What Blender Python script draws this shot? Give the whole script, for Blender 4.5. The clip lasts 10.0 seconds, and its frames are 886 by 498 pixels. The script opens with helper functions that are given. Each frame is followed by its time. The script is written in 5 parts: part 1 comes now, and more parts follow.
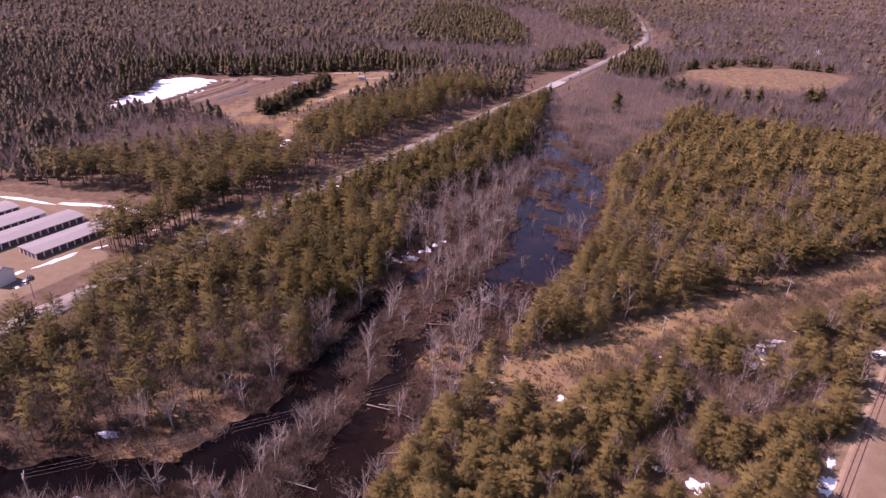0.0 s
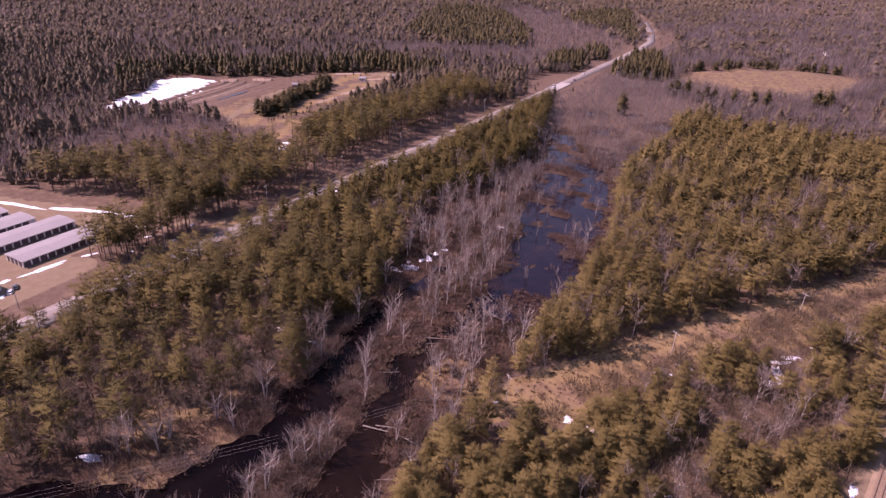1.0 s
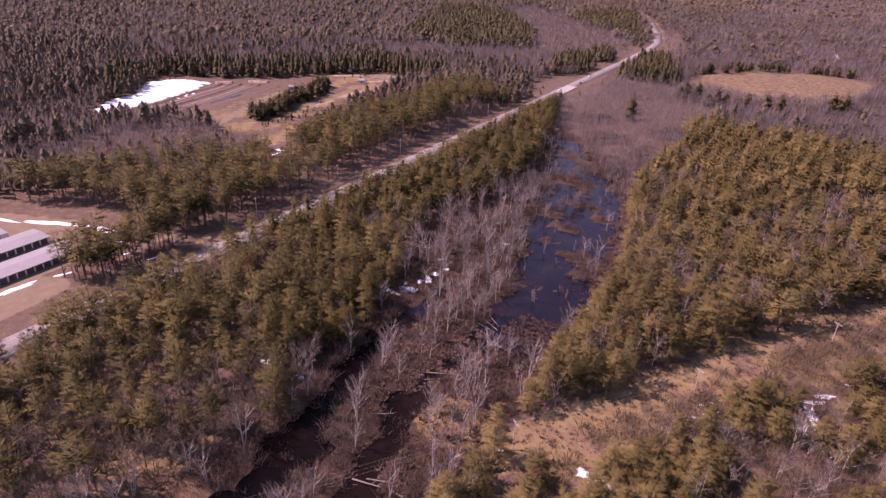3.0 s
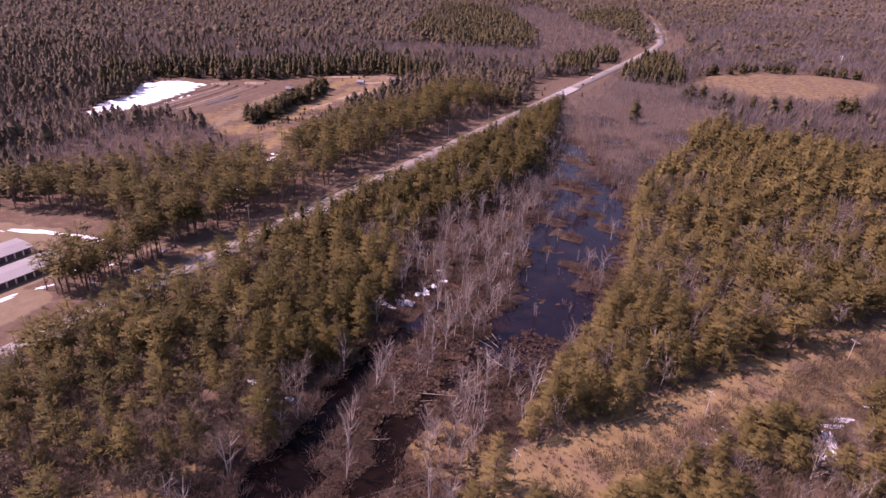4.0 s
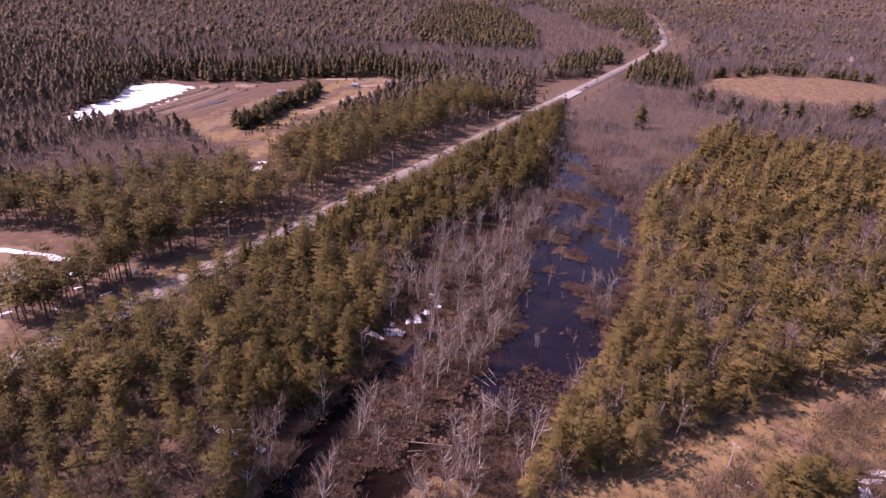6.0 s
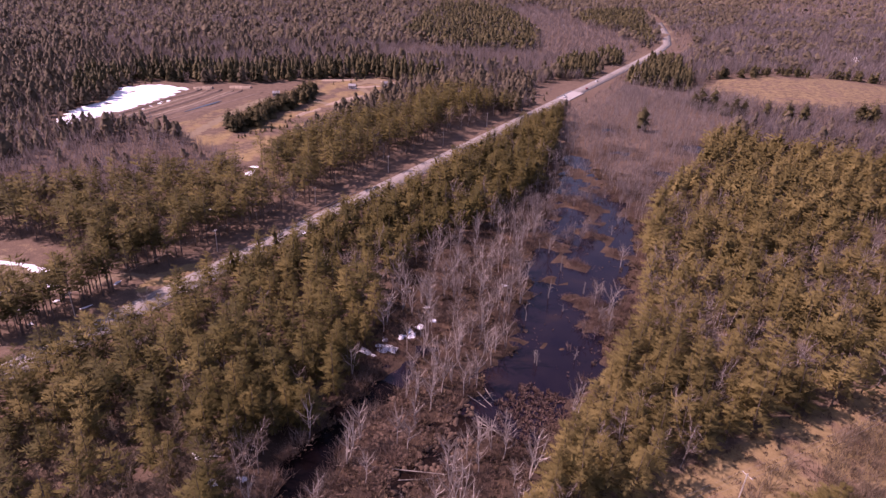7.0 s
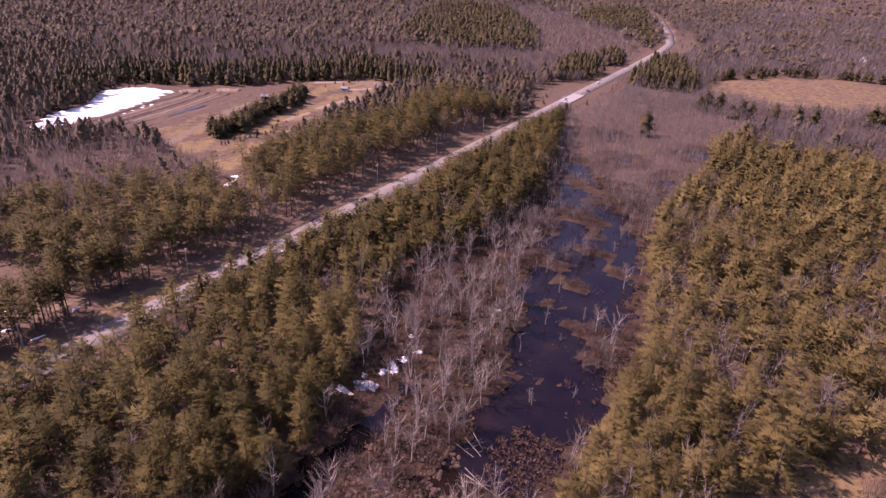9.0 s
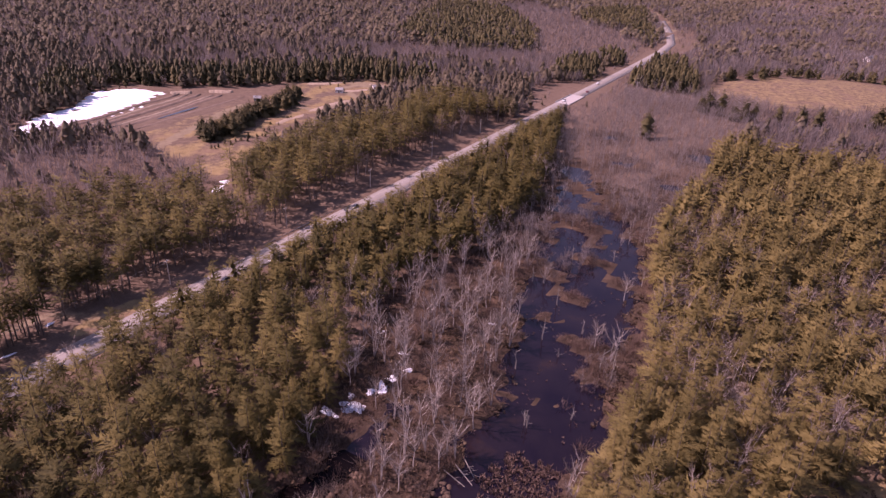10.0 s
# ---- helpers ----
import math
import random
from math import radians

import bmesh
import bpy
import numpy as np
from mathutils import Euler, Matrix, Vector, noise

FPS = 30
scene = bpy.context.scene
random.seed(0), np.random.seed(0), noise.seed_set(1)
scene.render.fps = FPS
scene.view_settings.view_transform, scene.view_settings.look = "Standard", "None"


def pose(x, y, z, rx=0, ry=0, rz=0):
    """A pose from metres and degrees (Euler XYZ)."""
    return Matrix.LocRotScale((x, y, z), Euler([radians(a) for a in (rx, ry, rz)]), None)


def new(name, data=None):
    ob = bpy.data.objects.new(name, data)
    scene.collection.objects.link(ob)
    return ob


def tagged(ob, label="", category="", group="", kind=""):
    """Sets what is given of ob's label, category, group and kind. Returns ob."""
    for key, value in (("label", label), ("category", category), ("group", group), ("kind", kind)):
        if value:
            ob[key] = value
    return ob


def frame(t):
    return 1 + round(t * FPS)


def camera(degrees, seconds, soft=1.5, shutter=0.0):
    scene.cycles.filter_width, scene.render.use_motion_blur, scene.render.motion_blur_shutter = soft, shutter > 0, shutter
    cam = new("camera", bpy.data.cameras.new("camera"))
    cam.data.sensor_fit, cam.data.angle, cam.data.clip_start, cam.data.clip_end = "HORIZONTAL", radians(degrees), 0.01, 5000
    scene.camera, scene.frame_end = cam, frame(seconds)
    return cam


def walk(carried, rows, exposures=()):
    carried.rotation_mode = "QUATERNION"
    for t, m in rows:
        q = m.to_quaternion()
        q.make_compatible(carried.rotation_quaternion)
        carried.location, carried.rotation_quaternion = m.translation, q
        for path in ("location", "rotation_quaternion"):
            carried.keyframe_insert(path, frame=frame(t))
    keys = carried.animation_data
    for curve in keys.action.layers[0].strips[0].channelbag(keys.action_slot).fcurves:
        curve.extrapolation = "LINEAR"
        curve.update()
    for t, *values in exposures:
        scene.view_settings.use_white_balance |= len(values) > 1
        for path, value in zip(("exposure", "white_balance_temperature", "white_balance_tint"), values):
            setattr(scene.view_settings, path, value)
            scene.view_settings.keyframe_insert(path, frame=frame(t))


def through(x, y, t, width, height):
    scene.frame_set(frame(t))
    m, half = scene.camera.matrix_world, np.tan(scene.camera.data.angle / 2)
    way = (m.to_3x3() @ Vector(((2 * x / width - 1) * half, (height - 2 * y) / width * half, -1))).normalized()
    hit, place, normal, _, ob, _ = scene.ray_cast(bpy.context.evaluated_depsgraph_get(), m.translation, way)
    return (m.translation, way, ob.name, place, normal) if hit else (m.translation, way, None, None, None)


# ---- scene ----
cam = camera(71.0, 10.0, 1.4)
METRES, EYE, TILT, LEAN, TURN = 107.1, 124.0, 0.0, 0.0, 28.6
ROWS = [
    (0.0, 0.0, 0.0, 0.0, 1.14, -26.28, -2.31),
    (0.5, 0.0001, 0.0452, -0.0025, 1.27, -26.29, -2.39),
    (1.0, 0.0002, 0.0918, -0.0043, 1.39, -26.31, -2.46),
    (1.5, -0.0006, 0.1395, -0.0068, 1.48, -26.32, -2.54),
    (2.0, -0.0009, 0.1882, -0.0084, 1.55, -26.36, -2.58),
    (2.5, -0.0019, 0.2376, -0.0107, 1.59, -26.38, -2.63),
    (4.0, 0.0051, 0.3893, -0.0147, 1.75, -26.45, -2.68),
    (4.5, 0.0077, 0.4409, -0.0169, 1.74, -26.47, -2.73),
    (5.0, 0.0128, 0.4922, -0.0193, 1.79, -26.5, -2.73),
    (6.5, 0.0324, 0.6435, -0.0263, 1.9, -26.55, -2.73),
    (7.0, 0.0402, 0.6935, -0.0284, 1.92, -26.59, -2.74),
    (7.5, 0.0485, 0.7435, -0.0306, 1.94, -26.61, -2.74),
    (8.0, 0.0575, 0.7931, -0.0329, 1.97, -26.65, -2.71),
    (8.5, 0.0687, 0.8423, -0.0352, 2.0, -26.68, -2.68),
    (9.0, 0.0793, 0.8917, -0.0376, 2.02, -26.72, -2.66),
    (9.5, 0.0896, 0.941, -0.0393, 2.03, -26.76, -2.66),
    (10.0, 0.1016, 0.9903, -0.0415, 2.02, -26.79, -2.63),
]
walk(cam, [(t, pose(0, 0, EYE, TILT, LEAN, TURN) @ pose(METRES * x, METRES * y, METRES * z, 90 + pitch, roll, yaw)) for t, x, y, z, yaw, pitch, roll in ROWS],
     exposures=[(0.0, 0.62, 6850, 64), (10.0, 0.62, 6850, 64)])

# ---- world, sun ----
SUN_ELEVATION, SUN_SWING = 46.0, 23.0             # degrees up; the shadows' turn from +x towards +y
world = bpy.data.worlds.new("sky")
scene.world = world
world.use_nodes = True
wn = world.node_tree.nodes
wl = world.node_tree.links
sky = wn.new("ShaderNodeTexSky")
sky.sky_type = "NISHITA"
sky.sun_disc = False
sky.sun_elevation = radians(SUN_ELEVATION)
sky.sun_rotation = radians(-90 - SUN_SWING)
sky.air_density = 1.3
sky.dust_density = 0.5
wn["Background"].inputs["Strength"].default_value = 0.10
wl.new(sky.outputs["Color"], wn["Background"].inputs["Color"])
sun = new("sun", bpy.data.lights.new("sun", "SUN"))
sun.data.energy = 4.8
sun.data.angle = radians(0.6)
sun.data.color = (1.0, 0.93, 0.84)
sun.matrix_world = pose(0, 0, 300, 0, SUN_ELEVATION - 90, SUN_SWING)


# ---- materials ----
def material(name):
    m = bpy.data.materials.new(name)
    m.use_nodes = True
    nt = m.node_tree
    return m, nt, nt.nodes["Principled BSDF"]


def node(nt, kind, **values):
    n = nt.nodes.new(kind)
    for key, value in values.items():
        n.inputs[key].default_value = value
    return n


def noise_at(nt, scale, detail=4.0, rough=0.6):
    co = nt.nodes.new("ShaderNodeNewGeometry")
    n = node(nt, "ShaderNodeTexNoise", Scale=scale, Detail=detail, Roughness=rough)
    nt.links.new(co.outputs["Position"], n.inputs["Vector"])
    return n.outputs["Fac"]


def ramp(nt, fac, *stops):
    r = nt.nodes.new("ShaderNodeValToRGB")
    els = r.color_ramp.elements
    while len(els) < len(stops):
        els.new(0.5)
    for e, (p, c) in zip(els, stops):
        e.position = p
        e.color = (*c, 1)
    nt.links.new(fac, r.inputs["Fac"])
    return r.outputs["Color"]


def maths(nt, op, a, b=0.0, clamp=False):
    n = nt.nodes.new("ShaderNodeMath")
    n.operation = op
    n.use_clamp = clamp
    for i, v in enumerate((a, b)):
        if isinstance(v, (int, float)):
            n.inputs[i].default_value = v
        else:
            nt.links.new(v, n.inputs[i])
    return n.outputs[0]


def vector_maths(nt, op, a, b=None):
    n = nt.nodes.new("ShaderNodeVectorMath")
    n.operation = op
    nt.links.new(a, n.inputs[0])
    if isinstance(b, float):
        n.inputs["Scale"].default_value = b
    elif b is not None:
        nt.links.new(b, n.inputs[1])
    return n.outputs[0]


def blend(nt, fac, a, b):
    n = nt.nodes.new("ShaderNodeMix")
    n.data_type = "RGBA"
    for i, v in ((0, fac), (6, a), (7, b)):
        if isinstance(v, (int, float)):
            n.inputs[i].default_value = v
        elif isinstance(v, tuple):
            n.inputs[i].default_value = (*v, 1)
        else:
            nt.links.new(v, n.inputs[i])
    return n.outputs[2]


def bumped(nt, bsdf, height, strength, distance):
    b = node(nt, "ShaderNodeBump", Strength=strength, Distance=distance)
    nt.links.new(height, b.inputs["Height"])
    nt.links.new(b.outputs["Normal"], bsdf.inputs["Normal"])


def plain(name, stops, scale, rough=0.85, bump=0.0, fine=8.0, metal=0.0, spec=0.3):
    """A surface whose colour runs over two scales of noise."""
    m, nt, p = material(name)
    big, small = noise_at(nt, scale), noise_at(nt, scale * fine, 3.0)
    fac = maths(nt, "ADD", maths(nt, "MULTIPLY", big, 0.6), maths(nt, "MULTIPLY", small, 0.4))
    nt.links.new(ramp(nt, fac, *stops), p.inputs["Base Color"])
    p.inputs["Roughness"].default_value = rough
    p.inputs["Metallic"].default_value = metal
    p.inputs["Specular IOR Level"].default_value = spec
    if bump:
        bumped(nt, p, small, 0.6, bump)
    return m


def leafy(name, dark, mid, light, through=0.25, rounded=False):
    """Foliage and twigs: each plant has its own tone, each blade a little of its own."""
    m, nt, p = material(name)
    own = nt.nodes.new("ShaderNodeAttribute")
    own.attribute_name = "tint"
    info = nt.nodes.new("ShaderNodeObjectInfo")
    geo = nt.nodes.new("ShaderNodeNewGeometry")
    tone = maths(nt, "ADD", own.outputs["Fac"], info.outputs["Random"])
    tone = maths(nt, "FRACT", tone)
    fac = maths(nt, "ADD", maths(nt, "MULTIPLY", tone, 0.80), maths(nt, "MULTIPLY", geo.outputs["Random Per Island"], 0.20))
    col = ramp(nt, fac, (0.1, dark), (0.5, mid), (0.92, light))
    nt.links.new(col, p.inputs["Base Color"])
    p.inputs["Roughness"].default_value = 0.75
    p.inputs["Specular IOR Level"].default_value = 0.15
    t = nt.nodes.new("ShaderNodeBsdfTranslucent")
    if rounded:
        # needles shade by the roundness of the bough that they sit on
        bough = nt.nodes.new("ShaderNodeAttribute")
        bough.attribute_name = "bough"
        turned = nt.nodes.new("ShaderNodeVectorTransform")
        turned.vector_type, turned.convert_from, turned.convert_to = "NORMAL", "OBJECT", "WORLD"
        nt.links.new(bough.outputs["Vector"], turned.inputs[0])
        grown_way = vector_maths(nt, "NORMALIZE", vector_maths(nt, "ADD", turned.outputs[0], vector_maths(nt, "SCALE", geo.outputs["Normal"], 0.22)))
        nt.links.new(grown_way, p.inputs["Normal"])
        nt.links.new(grown_way, t.inputs["Normal"])
    nt.links.new(col, t.inputs["Color"])
    mix = node(nt, "ShaderNodeMixShader", Fac=through)
    nt.links.new(p.outputs[0], mix.inputs[1])
    nt.links.new(t.outputs[0], mix.inputs[2])
    nt.links.new(mix.outputs[0], nt.nodes["Material Output"].inputs["Surface"])
    return m


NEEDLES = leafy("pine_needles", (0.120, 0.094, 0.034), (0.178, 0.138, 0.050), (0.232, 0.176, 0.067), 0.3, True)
OLIVE = leafy("olive_pine_needles", (0.068, 0.057, 0.018), (0.110, 0.088, 0.027), (0.162, 0.123, 0.041), 0.2, True)
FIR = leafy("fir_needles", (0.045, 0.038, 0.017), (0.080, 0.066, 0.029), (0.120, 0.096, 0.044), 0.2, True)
# Needles of middle and far pines: distance haze mixed in as greyer, bluer colour.
HAZEPINE = leafy("haze_tinted_needles", (0.122, 0.096, 0.063), (0.176, 0.138, 0.091), (0.240, 0.189, 0.126), 0.5, True)
TWIGS = leafy("bare_twigs", (0.112, 0.082, 0.067), (0.182, 0.138, 0.115), (0.265, 0.211, 0.180), 0.18)
BRUSH = leafy("brown_brush", (0.105, 0.077, 0.052), (0.172, 0.128, 0.088), (0.245, 0.187, 0.134), 0.2)
GREYTWIGS = leafy("grey_maple_twigs", (0.125, 0.099, 0.091), (0.195, 0.157, 0.146), (0.275, 0.226, 0.212), 0.4)
REDSTEMS = leafy("red_brown_stems", (0.085, 0.052, 0.042), (0.135, 0.085, 0.068), (0.200, 0.135, 0.105), 0.1)
SEDGE = leafy("dead_sedge", (0.085, 0.056, 0.037), (0.140, 0.094, 0.061), (0.225, 0.158, 0.102), 0.15)
BARK = plain("pine_bark", ((0.3, (0.070, 0.052, 0.043)), (0.7, (0.150, 0.115, 0.098))), 1.2, 0.9)
GREYBARK = plain("grey_bark", ((0.3, (0.300, 0.250, 0.225)), (0.7, (0.480, 0.420, 0.385))), 1.5, 0.9)
DEADWOOD = plain("bleached_wood", ((0.3, (0.180, 0.150, 0.130)), (0.7, (0.300, 0.260, 0.230))), 2.0, 0.85)
POLEWOOD = plain("weathered_pole_wood", ((0.3, (0.400, 0.350, 0.305)), (0.7, (0.540, 0.480, 0.430))), 2.0, 0.85)
SNOW = plain("old_snow", ((0.3, (0.72, 0.74, 0.80)), (0.6, (0.86, 0.87, 0.90))), 0.25, 0.6, 0.08)
ASPHALT = plain("bleached_asphalt", ((0.3, (0.165, 0.146, 0.134)), (0.7, (0.230, 0.205, 0.188))), 0.12, 0.9, 0.004, 14)
GRAVEL = plain("sandy_gravel", ((0.3, (0.205, 0.148, 0.098)), (0.7, (0.305, 0.228, 0.160))), 0.2, 0.95, 0.05, 12)
CONCRETE = plain("concrete", ((0.3, (0.30, 0.275, 0.255)), (0.7, (0.39, 0.36, 0.335))), 0.4, 0.85)
LINE = plain("white_road_paint", ((0.3, (0.34, 0.31, 0.29)), (0.7, (0.46, 0.43, 0.40))), 0.6, 0.7)
YELLOW = plain("yellow_road_paint", ((0.3, (0.26, 0.20, 0.12)), (0.7, (0.34, 0.26, 0.15))), 0.6, 0.7)
STEEL = plain("weathered_steel", ((0.3, (0.10, 0.075, 0.06)), (0.7, (0.20, 0.15, 0.12))), 1.0, 0.6, metal=0.6)
GALVANISED = plain("galvanised_steel", ((0.3, (0.42, 0.42, 0.42)), (0.7, (0.58, 0.57, 0.56))), 0.8, 0.45, metal=0.7)
WIRE = plain("grey_cable", ((0.3, (0.20, 0.18, 0.17)), (0.7, (0.30, 0.27, 0.26))), 0.5, 0.6)
TIEWOOD = plain("creosoted_wood", ((0.3, (0.160, 0.110, 0.080)), (0.7, (0.270, 0.195, 0.145))), 1.5, 0.9)
ROOFING = plain("pale_metal_roof", ((0.3, (0.225, 0.212, 0.212)), (0.7, (0.285, 0.268, 0.268))), 0.15, 0.55)
SIDING = plain("white_metal_siding", ((0.3, (0.60, 0.57, 0.55)), (0.7, (0.74, 0.71, 0.69))), 0.3, 0.6)
DOORSKIN = plain("dark_roller_door", ((0.3, (0.060, 0.045, 0.050)), (0.7, (0.110, 0.085, 0.090))), 0.6, 0.6)
SHINGLE = plain("grey_shingles", ((0.3, (0.14, 0.13, 0.14)), (0.7, (0.22, 0.21, 0.21))), 0.5, 0.9)
RUBBER = plain("tyre_rubber", ((0.3, (0.02, 0.02, 0.02)), (0.7, (0.04, 0.04, 0.04))), 2.0, 0.8)
GLASS = plain("tinted_glass", ((0.3, (0.02, 0.025, 0.03)), (0.7, (0.03, 0.035, 0.04))), 1.0, 0.08, spec=0.6)
LAMPGLASS = plain("lamp_glass", ((0.3, (0.65, 0.62, 0.58)), (0.7, (0.75, 0.72, 0.70))), 1.0, 0.2, spec=0.6)
CARPAINT = [plain(n, ((0.3, c), (0.7, tuple(v * 1.15 for v in c))), 0.8, 0.3, spec=0.5) for n, c in (
    ("dark_car_paint", (0.030, 0.030, 0.036)), ("white_car_paint", (0.70, 0.70, 0.70)), ("silver_car_paint", (0.34, 0.34, 0.36)),
    ("red_car_paint", (0.24, 0.03, 0.03)))]


def ground_material():
    m, nt, p = material("ground_cover")
    at = nt.nodes.new("ShaderNodeAttribute")
    at.attribute_name = "cover"
    sep = nt.nodes.new("ShaderNodeSeparateColor")
    nt.links.new(at.outputs["Color"], sep.inputs[0])
    mid, fine = noise_at(nt, 0.22), noise_at(nt, 1.6, 6.0, 0.7)
    two = maths(nt, "ADD", maths(nt, "MULTIPLY", mid, 0.5), maths(nt, "MULTIPLY", fine, 0.5))
    litter = ramp(nt, two, (0.3, (0.078, 0.052, 0.038)), (0.55, (0.142, 0.097, 0.071)), (0.75, (0.222, 0.158, 0.118)))
    grass = ramp(nt, two, (0.3, (0.130, 0.088, 0.043)), (0.5, (0.222, 0.154, 0.076)), (0.72, (0.305, 0.220, 0.115)))
    rust = ramp(nt, two, (0.3, (0.125, 0.080, 0.058)), (0.7, (0.225, 0.145, 0.100)))
    grass = blend(nt, ramp(nt, noise_at(nt, 0.07, 5.0), (0.50, (0, 0, 0)), (0.64, (0.8, 0.8, 0.8))), grass, rust)
    marsh = ramp(nt, two, (0.3, (0.030, 0.020, 0.015)), (0.55, (0.062, 0.041, 0.030)), (0.75, (0.125, 0.086, 0.060)))
    marsh = blend(nt, ramp(nt, noise_at(nt, 0.09), (0.50, (0, 0, 0)), (0.62, (1, 1, 1))), marsh, ramp(nt, two, (0.3, (0.055, 0.034, 0.023)), (0.7, (0.128, 0.082, 0.054))))
    dirt = ramp(nt, two, (0.3, (0.155, 0.112, 0.072)), (0.7, (0.240, 0.184, 0.126)))

    def edge(channel):
        return maths(nt, "MULTIPLY", maths(nt, "SUBTRACT", maths(nt, "ADD", sep.outputs[channel], maths(nt, "MULTIPLY", maths(nt, "SUBTRACT", two, 0.5), 1.2)), 0.38), 4.0, True)

    col = blend(nt, edge(0), litter, grass)
    col = blend(nt, edge(1), col, marsh)
    col = blend(nt, edge(2), col, dirt)
    nt.links.new(col, p.inputs["Base Color"])
    p.inputs["Roughness"].default_value = 0.95
    p.inputs["Specular IOR Level"].default_value = 0.1
    bumped(nt, p, two, 0.8, 0.35)
    return m


def water_material(name, deep, mid, mud, spec=0.5):
    m, nt, p = material(name)
    murk = noise_at(nt, 0.06, 5.0)
    nt.links.new(ramp(nt, murk, (0.35, deep), (0.6, mid), (0.75, mud)), p.inputs["Base Color"])
    p.inputs["Roughness"].default_value = 0.06
    p.inputs["IOR"].default_value = 1.33
    p.inputs["Specular IOR Level"].default_value = spec
    bumped(nt, p, noise_at(nt, 0.8, 3.0), 0.12, 0.05)
    return m


GROUND = ground_material()
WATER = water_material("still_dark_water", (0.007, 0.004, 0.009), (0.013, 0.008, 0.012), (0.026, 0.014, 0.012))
# Brook water: shade of the bank trees put into near-black colour, weak reflection.
SHADEWATER = water_material("tree_shaded_water", (0.003, 0.002, 0.003), (0.006, 0.004, 0.004), (0.012, 0.007, 0.006), 0.08)
MUDDY = water_material("muddy_brown_water", (0.007, 0.004, 0.003), (0.014, 0.008, 0.006), (0.032, 0.018, 0.012), 0.16)


# ---- building helpers ----
def as_mesh(name, verts, faces, mat, tint=None, smooth=False, bough=None):
    """A mesh from arrays: verts (n, 3), faces (m, 3 or 4)."""
    verts, faces = np.asarray(verts, np.float32), np.asarray(faces, np.int32)
    me = bpy.data.meshes.new(name)
    n, k = faces.shape
    me.vertices.add(len(verts))
    me.vertices.foreach_set("co", verts.ravel())
    me.loops.add(n * k)
    me.loops.foreach_set("vertex_index", faces.ravel())
    me.polygons.add(n)
    me.polygons.foreach_set("loop_start", np.arange(0, n * k, k, dtype=np.int32))
    if tint is not None:
        me.attributes.new("tint", "FLOAT", "POINT").data.foreach_set("value", np.asarray(tint, np.float32))
    if bough is not None:
        me.attributes.new("bough", "FLOAT_VECTOR", "POINT").data.foreach_set("vector", np.asarray(bough, np.float32).ravel())
    me.update(calc_edges=True)
    if smooth:
        me.polygons.foreach_set("use_smooth", np.ones(n, bool))
    me.materials.append(mat)
    return me


def roundness(tris):
    """The way outwards from the crown at each corner of its blades: out from the stem, and more upwards towards the top."""
    p = np.asarray(tris, float).reshape(-1, 3)
    r, h = np.hypot(p[:, 0], p[:, 1]).max() + 1e-6, p[:, 2].max() + 1e-6
    out = np.stack([p[:, 0] / r, p[:, 1] / r, 0.25 + 0.5 * p[:, 2] / h], 1)
    return out / np.linalg.norm(out, axis=1, keepdims=True)


def soup(name, tris, mat, tint=None, bough=None):
    """A mesh from loose triangles (n, 3, 3)."""
    tris = np.asarray(tris, np.float32)
    return as_mesh(name, tris.reshape(-1, 3), np.arange(len(tris) * 3).reshape(-1, 3), mat, tint, False, bough)


def two_soups(name, a, mat_a, b, mat_b):
    """One mesh from two lots of loose triangles, each with its own material."""
    me = soup(name, np.concatenate([a, b]), mat_a)
    me.materials.append(mat_b)
    me.polygons.foreach_set("material_index", np.r_[np.zeros(len(a), np.int32), np.ones(len(b), np.int32)])
    return me


def from_bm(name, bm, mat):
    me = bpy.data.meshes.new(name)
    bm.normal_update()
    bm.to_mesh(me)
    bm.free()
    me.materials.append(mat)
    return me


def part(name, data, mat, parent, label="", at=None):
    """A mesh object under a thing or a part; data is a bmesh or a mesh."""
    me = data if isinstance(data, bpy.types.Mesh) else from_bm(name, data, mat)
    ob = new(name, me)
    ob.parent = parent
    if at is not None:
        ob.matrix_basis = at
    return tagged(ob, label)


def thing(name, at, label, category, group="", kind=""):
    ob = new(name)
    ob.matrix_basis = at
    ob.empty_display_size = 0.3
    return tagged(ob, label, category, group, kind)


def box(x0, x1, y0, y1, z0, z1, bevel=0.0):
    bm = bmesh.new()
    bmesh.ops.create_cube(bm, size=1.0, matrix=Matrix.Translation(((x0 + x1) / 2, (y0 + y1) / 2, (z0 + z1) / 2)) @ Matrix.Diagonal((x1 - x0, y1 - y0, z1 - z0, 1)))
    if bevel:
        bmesh.ops.bevel(bm, geom=bm.edges[:], offset=bevel, segments=1, affect="EDGES")
    return bm


def rod(a, b, r0, r1, sides=8):
    a, b = Vector(a), Vector(b)
    bm = bmesh.new()
    turn = (b - a).to_track_quat("Z", "Y").to_matrix().to_4x4()
    bmesh.ops.create_cone(bm, cap_ends=True, segments=sides, radius1=r0, radius2=r1, depth=(b - a).length, matrix=Matrix.Translation((a + b) / 2) @ turn)
    return bm


